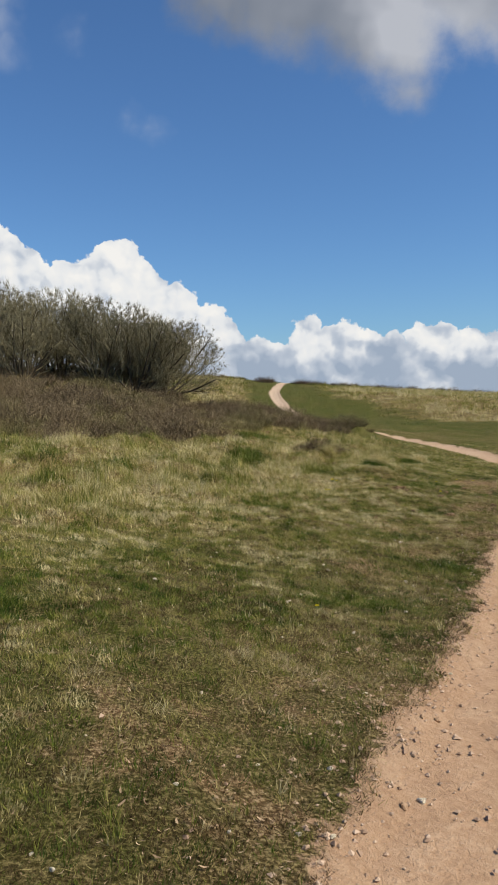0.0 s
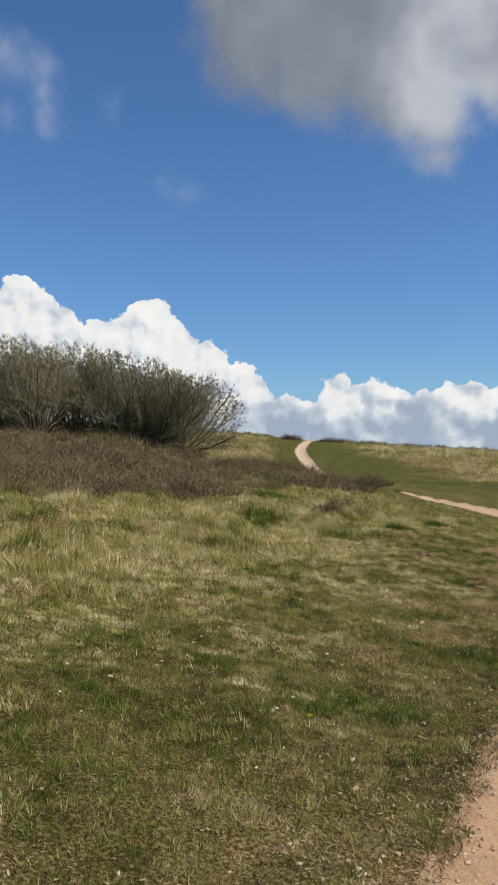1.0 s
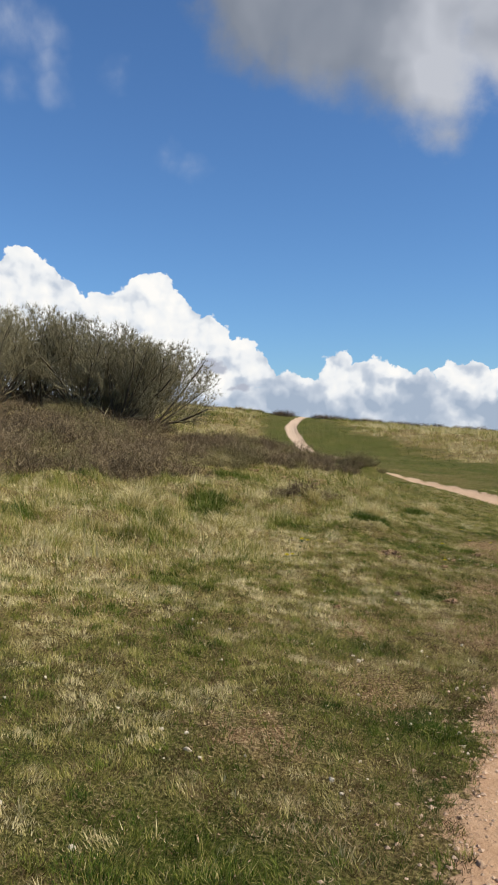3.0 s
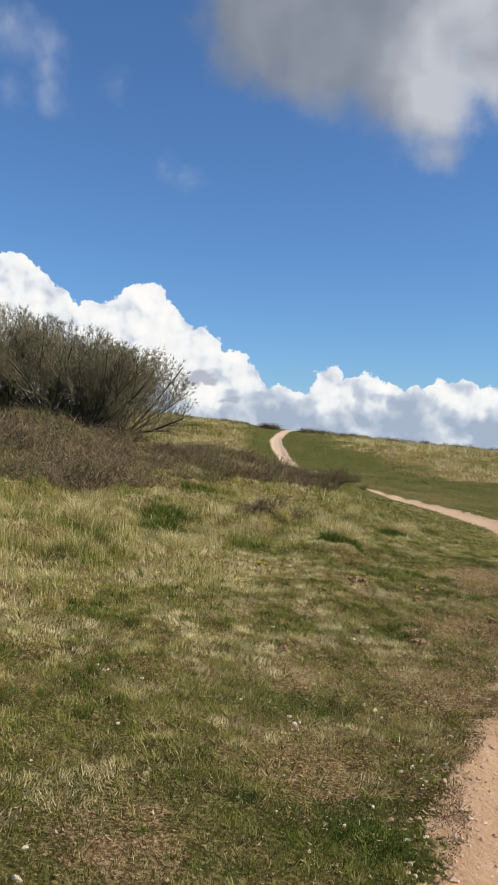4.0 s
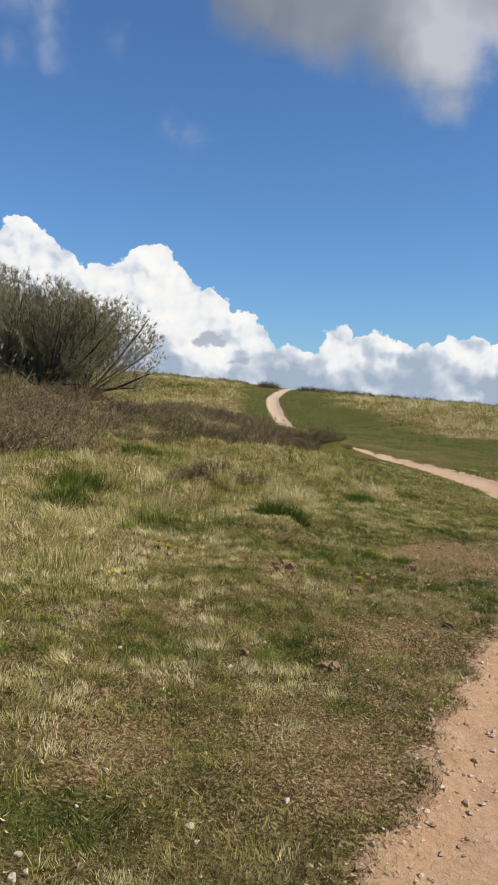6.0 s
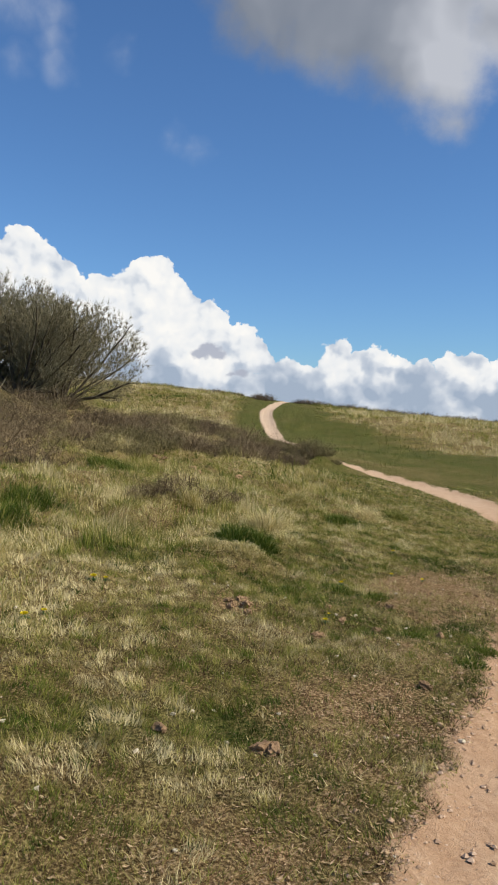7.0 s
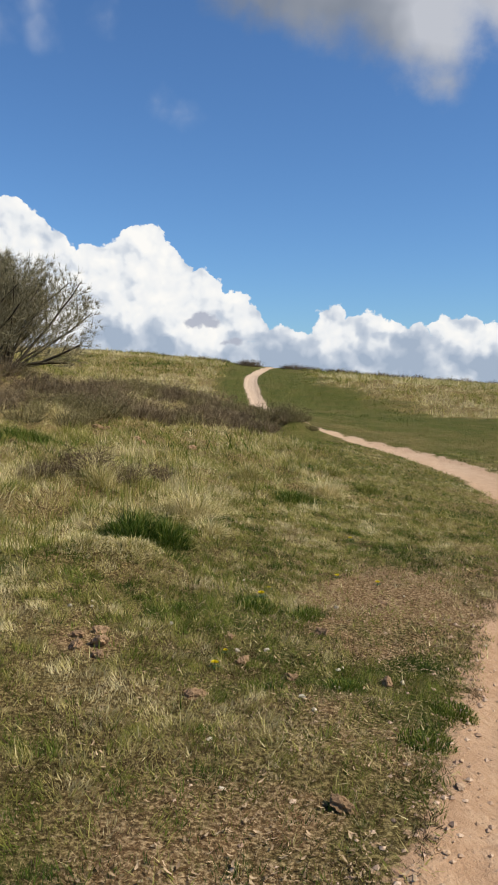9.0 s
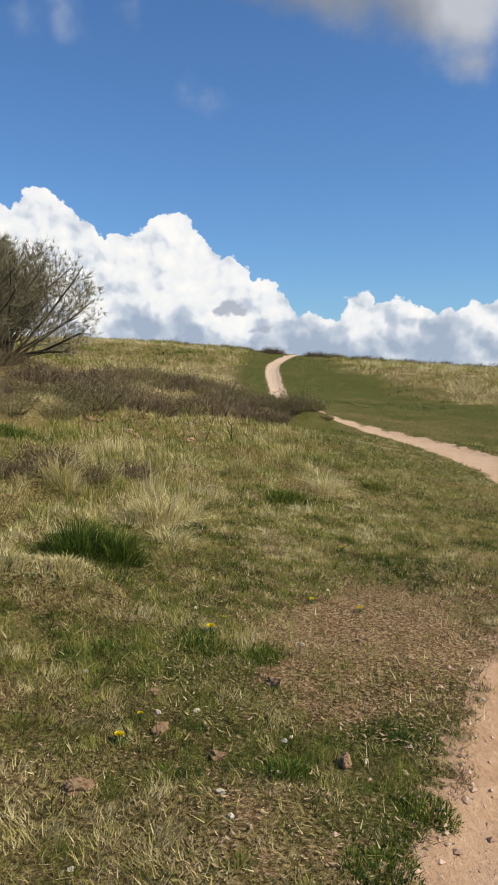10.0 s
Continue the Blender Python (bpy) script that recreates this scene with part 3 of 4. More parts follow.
def build_thatch():
    # the matted short dead blades beside the path
    r = rnd(75)
    n, line = 520000, np.array(PATH)
    y = r.uniform(1.6, 17.5, n)
    x = np.interp(y, line[:, 1], line[:, 0]) - 0.8 - 3.0 * r.uniform(0, 1, n) ** 1.5
    gap = path_gap(x, y)
    mat_noise = vnoise(x, y, 0.13, 76, 2)
    keep = (gap > 0) & (r.uniform(0, 1, n) < (0.15 + 0.85 * step(mat_noise, 0.35, 0.65)) * (1 - 0.75 * np.minimum(bare_at(x, y) * 1.15, 1)) * (1 - 0.8 * spots(x, y, LUSH))) & (r.uniform(0, 1, n) > tall_at(x, y) * 0.7)
    x, y = x[keep], y[keep]
    k = len(x)
    tone = 0.37 + 0.10 * step(y, 11, 13.5) + (cells(x, y, 0.10, 77)[0] - 0.5) * 0.55 + (vnoise(x, y, 0.45, 79, 2) - 0.5) * 0.7 + (vnoise(x, y, 1.1, 78, 2) - 0.5) * 0.5 + r.normal(0, 0.12, k)
    v, f, c = blades(x, y, land(x, y) + r.uniform(0.002, 0.016, k), r.uniform(0.010, 0.036, k), r.uniform(0.0022, 0.0048, k), np.clip(r.normal(1.25, 0.25, k), 0.3, 1.6), r.uniform(0, 6.283, k), np.clip(tone, 0.03, 0.97))
    tagged(new("thatch", mesh_of("thatch", v, f, DEAD, tone=c)), "matted brown and olive thatch beside the path", "grass", kind="stuff")


def build_tufts():
    # small tufts that stand out of the turf, each of one colour, with its own shadow
    r = rnd(171)
    x, y = r.uniform(-8, 9, 60000), r.uniform(1.8, 27, 60000)
    off, side, _ = to_line(x, y, PATH[:18])
    t = tall_at(x, y)
    keep = in_view(x, y, 0.3) & (path_gap(x, y) > 0.08) & ~inside(x, y, SCRUB_AREA) & (side < 0) & (r.uniform(0, 1, len(x)) < 0.55 * np.clip(1.3 - off / 9, 0.35, 1) * (1 - 0.7 * bare_at(x, y)))
    x, y, off, t = x[keep], y[keep], off[keep], t[keep]
    m, k = 11, len(x)
    size = r.uniform(0.025, 0.058, k) * (1 + 1.2 * t) * (1 + 0.04 * off)
    tone = np.clip(0.44 + 0.12 * t + (vnoise(x, y, 1.2, 172, 2) - 0.5) * 0.5 + r.normal(0, 0.25, k) - 0.3 * spots(x, y, LUSH), 0.05, 0.97)
    rep_ = np.repeat
    a, d = r.uniform(0, 6.283, k * m), r.uniform(0, 1, k * m)
    bx, by = rep_(x, m) + np.cos(a) * d * rep_(size, m) * 0.5, rep_(y, m) + np.sin(a) * d * rep_(size, m) * 0.5
    v, f, c = blades(bx, by, land(bx, by), rep_(size, m) * r.uniform(0.6, 1.5, k * m), r.uniform(0.003, 0.006, k * m) * (0.8 + rep_(off, m) / 6), np.clip(r.normal(0.85, 0.35, k * m) * (0.5 + d), 0, 1.5),
                     a + r.normal(0, 0.8, k * m), np.clip(rep_(tone, m) + r.normal(0, 0.07, k * m), 0, 1))
    tagged(new("grass_tufts", mesh_of("grass_tufts", v, f, GRASS, tone=c)), "small straw and green tufts standing out of the turf", "grass", kind="stuff")


def build_tall():
    x, y, r = scatter(81, 1500000, -14, 9, 2.5, 37)
    keep = in_view(x, y, 1.0)
    x, y = x[keep], y[keep]
    t = tall_at(x, y)
    clump = vnoise(x, y, 0.55, 82, 2)
    scrubby = inside(x, y, SCRUB_AREA) * np.where(x > -1.0, 0.5, 0.85)
    keep = (r.uniform(0, 1, len(x)) < t * (0.25 + 0.75 * step(clump, 0.30, 0.62)) * np.clip(1.15 - y / 40, 0.3, 1)) & (path_gap(x, y) > 0.12) & (r.uniform(0, 1, len(x)) > scrubby)
    x, y, t, clump = x[keep], y[keep], t[keep], clump[keep]
    k = len(x)
    lump = step(clump, 0.38, 0.72)
    one, two, heart = cells(x, y, 0.26, 82)
    big, big_two, _ = cells(x, y, 0.8, 85)
    lush, matted = spots(x, y, LUSH), spots(x, y, MATS)
    h = r.uniform(0.09, 0.27, k) * (0.35 + 0.8 * lump) * (0.45 + 1.0 * two) * (1.2 - 0.7 * heart) * (0.45 + 0.55 * t) * (1 - 0.32 * step(y, 18, 24)) * (1 - 0.3 * lush)
    upright = step(big_two, 0.62, 0.70)
    wind = 2.6 + (vnoise(x, y, 0.9, 83, 2) - 0.5) * 7 + (one - 0.5) * 4.5 + r.normal(0, 0.5, k)
    lean = np.clip(r.normal(1.12, 0.28, k) - 0.15 * lump - 0.55 * upright + 0.2 * matted, 0, 1.5)
    tone = 0.55 + (vnoise(x, y, 1.6, 51) - 0.5) * 0.6 + (one - 0.5) * 0.50 + (big - 0.5) * 0.50 + (vnoise(x, y, 0.2, 86, 2) - 0.5) * 0.5 + r.normal(0, 0.11, k) - 0.40 * lush + 0.10 * upright + 0.25 * matted
    w = r.uniform(0.003, 0.006, k) * (0.75 + y / 32)
    v, f, c = blades(x, y, land(x, y), h, w, lean, wind, np.clip(tone, 0.02, 1), 2)
    tagged(new("dune_grass", mesh_of("dune_grass", v, f, GRASS, tone=c)), "long tussocky dune grass, straw yellow mixed with green", "grass", kind="stuff")


def build_far():
    x, y, r = scatter(91, 540000, -46, 48, 24, 112)
    keep = in_view(x, y, 4) & (path_gap(x, y) > 0.1) & ~inside(x, y, SCRUB_AREA)
    x, y = x[keep], y[keep]
    t = tall_at(x, y)
    clump = vnoise(x, y, 1.1, 92, 2)
    keep = r.uniform(0, 1, len(x)) < (0.45 + 0.55 * t) * (0.3 + 0.7 * step(clump, 0.25, 0.6))
    x, y, t, clump = x[keep], y[keep], t[keep], clump[keep]
    k = len(x)
    one, two, heart = cells(x, y, 1.0, 95)
    small, small_two, _ = cells(x, y, 0.4, 97)
    h = (0.06 + 0.34 * t * r.uniform(0.4, 1, k)) * (0.3 + 0.9 * two + 0.5 * small_two) * (1.2 - 0.6 * heart)
    tone = 0.17 + 0.55 * t + (vnoise(x, y, 5.5, 93) - 0.5) * 0.9 + (one - 0.5) * (0.36 + 0.26 * t) + (small - 0.5) * (0.30 + 0.18 * t) + r.normal(0, 0.07, k)
    v, f, c = blades(x, y, land(x, y), h, r.uniform(0.008, 0.02, k) * (0.5 + y / 40) * (0.6 + 0.7 * t), np.clip(r.normal(0.85, 0.35, k), 0, 1.45), r.uniform(0, 6.283, k), np.clip(tone, 0, 0.95))
    tagged(new("hill_grass", mesh_of("hill_grass", v, f, GRASS, tone=c)), "straw and green grass on the far dune slopes", "grass", kind="stuff")


build_lawn()
build_straw()
build_thatch()
build_tufts()
build_tall()
build_far()


# ---- twigs and trees ----
def tubes(segs, sides=3):
    """Tapered prisms from rows of start, end, first and last radius."""
    a, b, ra, rb = (np.array([s[i] for s in segs], float) for i in range(4))
    d = b - a
    d /= np.linalg.norm(d, axis=1, keepdims=True) + 1e-9
    ref = np.where(np.abs(d[:, 2:3]) > 0.9, [[1.0, 0, 0]], [[0, 0, 1.0]])
    u = np.cross(d, ref)
    u /= np.linalg.norm(u, axis=1, keepdims=True)
    w = np.cross(d, u)
    ang = np.arange(sides) * 2 * np.pi / sides
    ring = u[:, None] * np.cos(ang)[None, :, None] + w[:, None] * np.sin(ang)[None, :, None]
    v = np.concatenate([a[:, None] + ring * ra[:, None, None], b[:, None] + ring * rb[:, None, None]], 1)
    j = np.arange(sides)
    n = (j + 1) % sides
    f = np.concatenate([np.stack([j, n, n + sides], -1), np.stack([j, n + sides, j + sides], -1)])
    tris = (np.arange(len(a))[:, None, None] * 2 * sides + f[None]).reshape(-1, 3)
    return v.reshape(-1, 3), tris


def spikes(a, b, r):
    """Slim three-sided points, for the finest twigs."""
    d = b - a
    d = d / (np.linalg.norm(d, axis=1, keepdims=True) + 1e-9)
    ref = np.where(np.abs(d[:, 2:3]) > 0.9, [[1.0, 0, 0]], [[0, 0, 1.0]])
    u = np.cross(d, ref)
    u /= np.linalg.norm(u, axis=1, keepdims=True)
    w = np.cross(d, u)
    ang = np.arange(3) * 2 * np.pi / 3
    ring = u[:, None] * np.cos(ang)[None, :, None] + w[:, None] * np.sin(ang)[None, :, None]
    v = np.concatenate([a[:, None] + ring * r[:, None, None], b[:, None]], 1)
    f = np.array([[0, 1, 3], [1, 2, 3], [2, 0, 3]])
    return v.reshape(-1, 3), (np.arange(len(a))[:, None, None] * 4 + f[None]).reshape(-1, 3)


def bare_tree(seed, tall, spread, slant, stems, crown):
    """Stems, branches and fine twigs of a bare many-stemmed shrub willow; slant leans its growth to +x."""
    r = rnd(seed)
    thick, limbs, ends = [], [], []
    mid, reach = np.array(crown[:3]), np.array(crown[3:])

    def grow(p, d, length, rad, level):
        n = (6, 5, 2)[level]
        for i in range(n):
            d = d + r.normal(0, (0.12, 0.17, 0.2)[level], 3) + np.array([slant * 0.03, 0, (0.05, 0.10, 0.14)[level]])
            d /= np.linalg.norm(d)
            q = p + d * length / n
            if q[2] < 0.12:
                q[2], d[2] = 0.12, abs(d[2])
            if np.sum(((q - mid) / reach) ** 2) > r.uniform(0.85, 1.1):
                break
            r0, r1 = rad * (1 - 0.75 * i / n), rad * (1 - 0.75 * (i + 1) / n)
            (thick if level == 0 else limbs).append((p, q, r0, r1))
            if level < 2:
                for _ in range((2, 3)[level] if i else 1):
                    side = r.normal(0, 1, 3)
                    side -= side @ d * d
                    side /= np.linalg.norm(side)
                    e = d * 0.7 + side * r.uniform(0.45, 0.9)
                    grow(q, e / np.linalg.norm(e), length * r.uniform(0.30, 0.50), r1 * 0.5, level + 1)
            else:
                for _ in range(12):
                    e = d + r.normal(0, 0.62, 3) + np.array([0, 0, 0.35])
                    ends.append((q, q + e / np.linalg.norm(e) * r.uniform(0.10, 0.28), min(max(r1 * 0.8, 0.0035), 0.0048)))
            p = q

    for k in range(stems):
        a = k * 2.4 + r.uniform(-0.4, 0.4)
        f = (k + 0.5) / stems
        tilt = (0.15 + 1.15 * f) * spread
        d = np.array([math.cos(a) * math.sin(tilt) + slant * 0.30 * f, math.sin(a) * math.sin(tilt), math.cos(tilt)])
        start = np.array([math.cos(a) * 0.16, math.sin(a) * 0.16, -0.08])
        grow(start, d / np.linalg.norm(d), tall * r.uniform(0.9, 1.15), r.uniform(0.035, 0.06), 0)
    va, fa = tubes(thick, 5)
    vb, fb = tubes(limbs, 3)
    vc, fc = spikes(*(np.array([e[i] for e in ends]) for i in range(3)))
    return mesh_of("trunk", va, fa, BARK, True), mesh_of("branchwork", vb, fb, TWIG), mesh_of("crown", vc, fc, TWIG)


def tree(kind_meshes, x, y, turn, size, label):
    ob = tagged(empty("bare_tree", x, y, float(land(np.array([x]), np.array([y]))[0]), turn, size), label, "tree", "bare trees of the thicket")
    for name, me in zip(("trunk", "branchwork", "crown"), kind_meshes):
        tagged(part(name, me, ob), kind="" if name == "trunk" else "stuff")
    return ob


upright = [bare_tree(101 + i, 3.0, 0.85, 0.0, 15, (0, 0, 1.6, 1.6, 1.6, 1.7)) for i in range(3)]
leaning = [bare_tree(111 + i, 3.0, 1.1, 0.7, 19, (0.65, 0, 1.4, 2.15, 1.9, 1.65)) for i in range(2)]
UP_LABEL, LEAN_LABEL = "leafless grey-brown shrub willow with dense upright twigs", "leafless shrub willow leaning out over the slope with low spreading limbs"
tree(leaning[0], -3.25, 30.1, 0.0, 0.92, LEAN_LABEL)
tree(leaning[1], -4.0, 29.1, 0.35, 0.90, LEAN_LABEL)
tree(upright[1], -3.7, 30.7, 0.8, 0.90, UP_LABEL)
for i, (x, y, s) in enumerate([(-4.7, 31.2, 1.0), (-5.4, 29.4, 0.95), (-6.2, 31.6, 1.05), (-6.9, 29.9, 1.0), (-7.9, 28.4, 0.95), (-8.0, 31.4, 1.08), (-9.2, 29.8, 1.05), (-10.2, 28.4, 1.0),
                              (-10.4, 31.4, 1.1), (-11.8, 29.8, 1.05), (-13.4, 28.6, 1.0), (-13.4, 31.6, 1.1)]):
    tree(upright[i % 3], x, y, i * 1.9, s, UP_LABEL)


# ---- brown scrub ----
def scrub_mesh(seed, mat, wide, high, count):
    r = rnd(seed)
    a, rad = r.uniform(0, 6.283, count), wide * np.sqrt(r.uniform(0, 1, count))
    p = np.stack([np.cos(a) * rad * 0.6, np.sin(a) * rad * 0.6, np.full(count, -0.05)], -1)
    top = high * (1 - 0.55 * (rad / wide) ** 2) * r.uniform(0.4, 1.1, count)
    q = np.stack([np.cos(a) * rad + r.normal(0, 0.16, count), np.sin(a) * rad + r.normal(0, 0.16, count), top], -1)
    va, fa = spikes(p, q, r.uniform(0.005, 0.010, count))
    m = 4
    f = r.uniform(0.25, 1, (count, m))
    s = (p[:, None] + (q - p)[:, None] * f[:, :, None]).reshape(-1, 3)
    e = s + r.normal(0, 0.11, s.shape) + np.array([0.01, 0, 0.025])
    vb, fb = spikes(s, e, np.full(len(s), 0.006))
    return mesh_of("stem", va, fa, mat), mesh_of("brush", vb, fb, mat)


scrubs = [scrub_mesh(131 + i, MOSSY if i == 1 else SCRUB, 0.66, (0.66, 0.5, 0.58, 0.42)[i], 130) for i in range(4)]
heaths = [scrub_mesh(141 + i, HEATH, 0.6, 0.5, 130) for i in range(2)]


def shrub(meshes, name, x, y, turn, size, label, category, group):
    ob = tagged(empty(name, x, y, float(land(np.array([x]), np.array([y]))[0]), turn, size), label, category, group)
    part("stem", meshes[0], ob)
    tagged(part("brush", meshes[1], ob), kind="stuff")


def build_scrub():
    r = rnd(151)
    placed = []
    for _ in range(6000):
        x, y = r.uniform(-15, 5.3), r.uniform(16.3, 36.6)
        if not inside(np.array([x]), np.array([y]), SCRUB_AREA)[0] or not in_view(np.array([x]), np.array([y]), 0.5)[0]:
            continue
        if any((x - a) ** 2 + (y - b) ** 2 < 0.62 ** 2 for a, b in placed):
            continue
        if x > -2.2 and float(vnoise(np.array([x]), np.array([y]), 1.8, 153, 2)[0]) < 0.40:
            continue
        placed.append((x, y))
    placed += [(3.4, 30.0), (3.3, 31.8)]
    placed += [(-4.2 - 0.62 * k + 0.2 * math.sin(k * 2.7), 28.6 + 1.5 * (0.5 + 0.5 * math.sin(k * 1.9))) for k in range(17)]
    placed += [(-5 - 0.9 * k, 31.8 + 0.5 * math.sin(k * 2.3)) for k in range(11)]
    for i, (x, y) in enumerate(placed):
        low = 0.72 if x > 3 else 0.78 if x > 2 else 0.72 if y > 22 and x > -2 else 1.75 if y > 31 and x < -4 else 1.15 if y > 28 and x < -4 else 0.68 if y > 24 else 1.0
        shrub(scrubs[int(r.integers(0, 4))], "scrub_bush", x, y, i * 2.1, (0.55 + 1.0 * float(vnoise(np.array([x]), np.array([y]), 2.2, 152, 2)[0])) * r.uniform(0.8, 1.2) * low, "low tangled bush of bare purplish-brown twigs", "bush", "bushes of the brown scrub")


build_scrub()
# the bushes that hide the foot of the hill path
for i, (x, y, s) in enumerate([(3.6, 31.1, 0.95), (4.0, 31.6, 0.85), (3.95, 30.9, 0.62), (3.45, 30.5, 0.75), (4.35, 31.3, 0.5), (4.6, 30.9, 0.36)]):
    shrub(scrubs[1], "scrub_bush", x, y, i * 1.7, s, "low olive-brown bush beside the footpath", "bush", "bushes of the brown scrub")
# dark heath on the crest on both sides of the path's notch
CREST = [(1.6, 80.5, 1.3), (1.1, 81.2, 1.2), (2.1, 81.3, 1.25), (4.9, 83, 1.0), (5.6, 83.6, 1.1), (6.3, 84, 1.15), (7.0, 84.3, 1.1), (7.7, 85, 1.0)]
q = rnd(160)
CREST += [(9 + 0.62 * k + q.uniform(-0.3, 0.3), 86.8 + q.uniform(-0.8, 0.8), q.uniform(0.7, 1.4)) for k in range(34)]
CREST += [(-0.6 - 0.62 * k + q.uniform(-0.3, 0.3), 84.2 + 0.12 * k + q.uniform(-0.6, 0.6), q.uniform(0.4, 0.9)) for k in range(22)]
for i, (x, y, s) in enumerate(CREST):
    shrub(heaths[i % 2], "heath_bush", x, y, i * 1.3, s, "dark low heath bush on the dune crest", "bush", "heath bushes on the crest")
# the dead heather clumps on the hummock
for i, (x, y, s) in enumerate([(1.55, 18.3, 0.6), (1.2, 18.1, 0.4), (1.95, 18.4, 0.42), (2.1, 19.4, 0.5), (1.0, 18.1, 0.35)]):
    shrub(heaths[i % 2], "heather_clump", x, y, i * 2.2, s, "dead dark-brown heather clump on a grassy hummock", "bush", "heather clumps on the hummock")


# ---- tussocks, stones and flowers ----
def tussock(seed, x, y, wide, high, tone, label, lean=0.8):
    r = rnd(seed)
    k = int(1000 * wide / 0.3)
    a, rad = r.uniform(0, 6.283, k), wide * np.sqrt(r.uniform(0, 1, k))
    bx, by = np.cos(a) * rad * 0.55, np.sin(a) * rad * 0.55
    out = a + r.normal(0, 1.1, k)
    z0 = float(land(np.array([x]), np.array([y]))[0])
    z = land(bx + x, by + y) - z0
    v, f, c = blades(bx, by, z, high * r.uniform(0.4, 1.1, k), r.uniform(0.0025, 0.005, k) * (0.8 + y / 20), np.clip(r.normal(lean, 0.35, k) * (0.4 + rad / wide), 0, 1.5), out, np.clip(tone + r.normal(0, 0.2, k), 0, 1), 2)
    ob = new("grass_tussock", mesh_of("grass_tussock", v, f, GRASS, tone=c))
    ob.location = (x, y, z0)
    tagged(ob, label, "grass tussock", "tussocks on the dune")


TAN, DARK = "tan tussock of dead bent dune grass", "dark green tussock of fresh grass"
TUSSOCKS = [(2.75, 17.4, 0.48, 0.46, 0.9, 0), (2.95, 17.9, 0.3, 0.36, 0.8, 0), (2.42, 16.15, 0.26, 0.42, 0.0, 1), (2.7, 16.2, 0.22, 0.34, 0.05, 1), (4.3, 20.5, 0.36, 0.42, 0.98, 0),
            (3.8, 19.5, 0.36, 0.2, 0.12, 1), (1.75, 18.1, 0.35, 0.42, 0.78, 0), (2.0, 18.5, 0.3, 0.4, 0.72, 0), (3.0, 16.7, 0.28, 0.26, 0.82, 0), (2.2, 15.38, 0.34, 0.12, 0.86, 0), (2.55, 15.4, 0.34, 0.12, 0.88, 0), (-1.2, 16.2, 0.5, 0.5, 0.85, 0), (-3.2, 15.1, 0.5, 0.5, 0.85, 0), (-1.0, 15.1, 0.45, 0.45, 0.8, 0), (0.35, 14.6, 0.4, 0.35, 0.85, 0), (0.95, 18.0, 0.5, 0.4, 0.95, 0), (1.3, 20.1, 0.4, 0.4, 0.9, 0), (-0.4, 24.7, 0.5, 0.45, 0.95, 0), (-0.1, 17.0, 0.5, 0.35, 0.1, 1), (0.1, 21.0, 0.5, 0.4, 0.12, 1), (0.0, 15.95, 0.45, 0.35, 0.12, 1),
            (1.2, 15.6, 0.3, 0.3, 0.7, 0), (0.4, 14.2, 0.34, 0.34, 0.75, 0), (-0.6, 13.2, 0.36, 0.4, 0.7, 0), (-1.3, 12.0, 0.36, 0.36, 0.82, 0), (-0.9, 14.6, 0.3, 0.25, 0.15, 1), (-2.0, 10.2, 0.34, 0.34, 0.78, 0),
            (-2.3, 9.1, 0.3, 0.3, 0.7, 0), (-1.7, 8.8, 0.3, 0.26, 0.85, 0), (3.2, 20.6, 0.3, 0.32, 0.7, 0), (2.5, 21.5, 0.34, 0.35, 0.74, 0), (1.0, 21.4, 0.34, 0.3, 0.88, 0), (5.0, 21.8, 0.28, 0.26, 0.3, 1),
            (4.6, 23.5, 0.3, 0.3, 0.6, 0), (3.45, 14.85, 0.22, 0.11, 0.12, 1), (3.75, 14.8, 0.18, 0.1, 0.15, 1), (3.9, 13.7, 0.14, 0.09, 0.08, 1), (4.2, 13.15, 0.18, 0.07, 0.12, 1), (4.4, 13.5, 0.16, 0.07, 0.14, 1),
            (0.5, 6.0, 0.24, 0.08, 0.10, 1), (0.9, 6.1, 0.24, 0.08, 0.12, 1), (2.0, 7.8, 0.22, 0.09, 0.10, 1), (-1.6, 4.9, 0.26, 0.14, 0.08, 1), (4.7, 14.1, 0.14, 0.07, 0.14, 1)]
for i, (x, y, wide, high, tone, fresh) in enumerate(TUSSOCKS):
    if path_gap(np.array([x]), np.array([y]))[0] > 0.08:
        tussock(200 + i, x, y, wide * (1.25 if fresh else 1.0), high * (0.55 if fresh else 0.75), tone + (0.10 if fresh else 0.0), DARK if fresh else TAN, 1.0 if fresh else 1.3)


def stone_mesh(seed, mat, name, flat=0.6, rough=0.25, cuts=2):
    r = rnd(seed)
    bm = bmesh.new()
    bmesh.ops.create_icosphere(bm, subdivisions=cuts, radius=1.0)
    cut = r.normal(0, 1, (7, 3))
    for v in bm.verts:
        p = np.array(v.co)
        for c in cut:
            c = c / np.linalg.norm(c)
            over = p @ c - 0.62
            if over > 0:
                p = p - c * over
        p = p * (1 + rough * noise.noise(Vector(p) * 2.3 + Vector((seed, 0, 0))) + rough * 0.6 * noise.noise(Vector(p) * 5.5 + Vector((0, seed, 0))))
        v.co = p * np.array([1.0, 0.7, flat]) * r.uniform(0.96, 1.04)
    me = bpy.data.meshes.new(name)
    bm.to_mesh(me)
    bm.free()
    me.materials.append(mat)
    return me


def surface(x, y):
    """The top of turf or path, whichever is higher."""
    lumps = (vnoise(x, y, 0.5, 41) - 0.5) * 0.02 + (vnoise(x, y, 0.12, 42, 2) - 0.5) * 0.012
    return np.maximum(land(x, y), swell(x, y) - 0.043 + lumps)


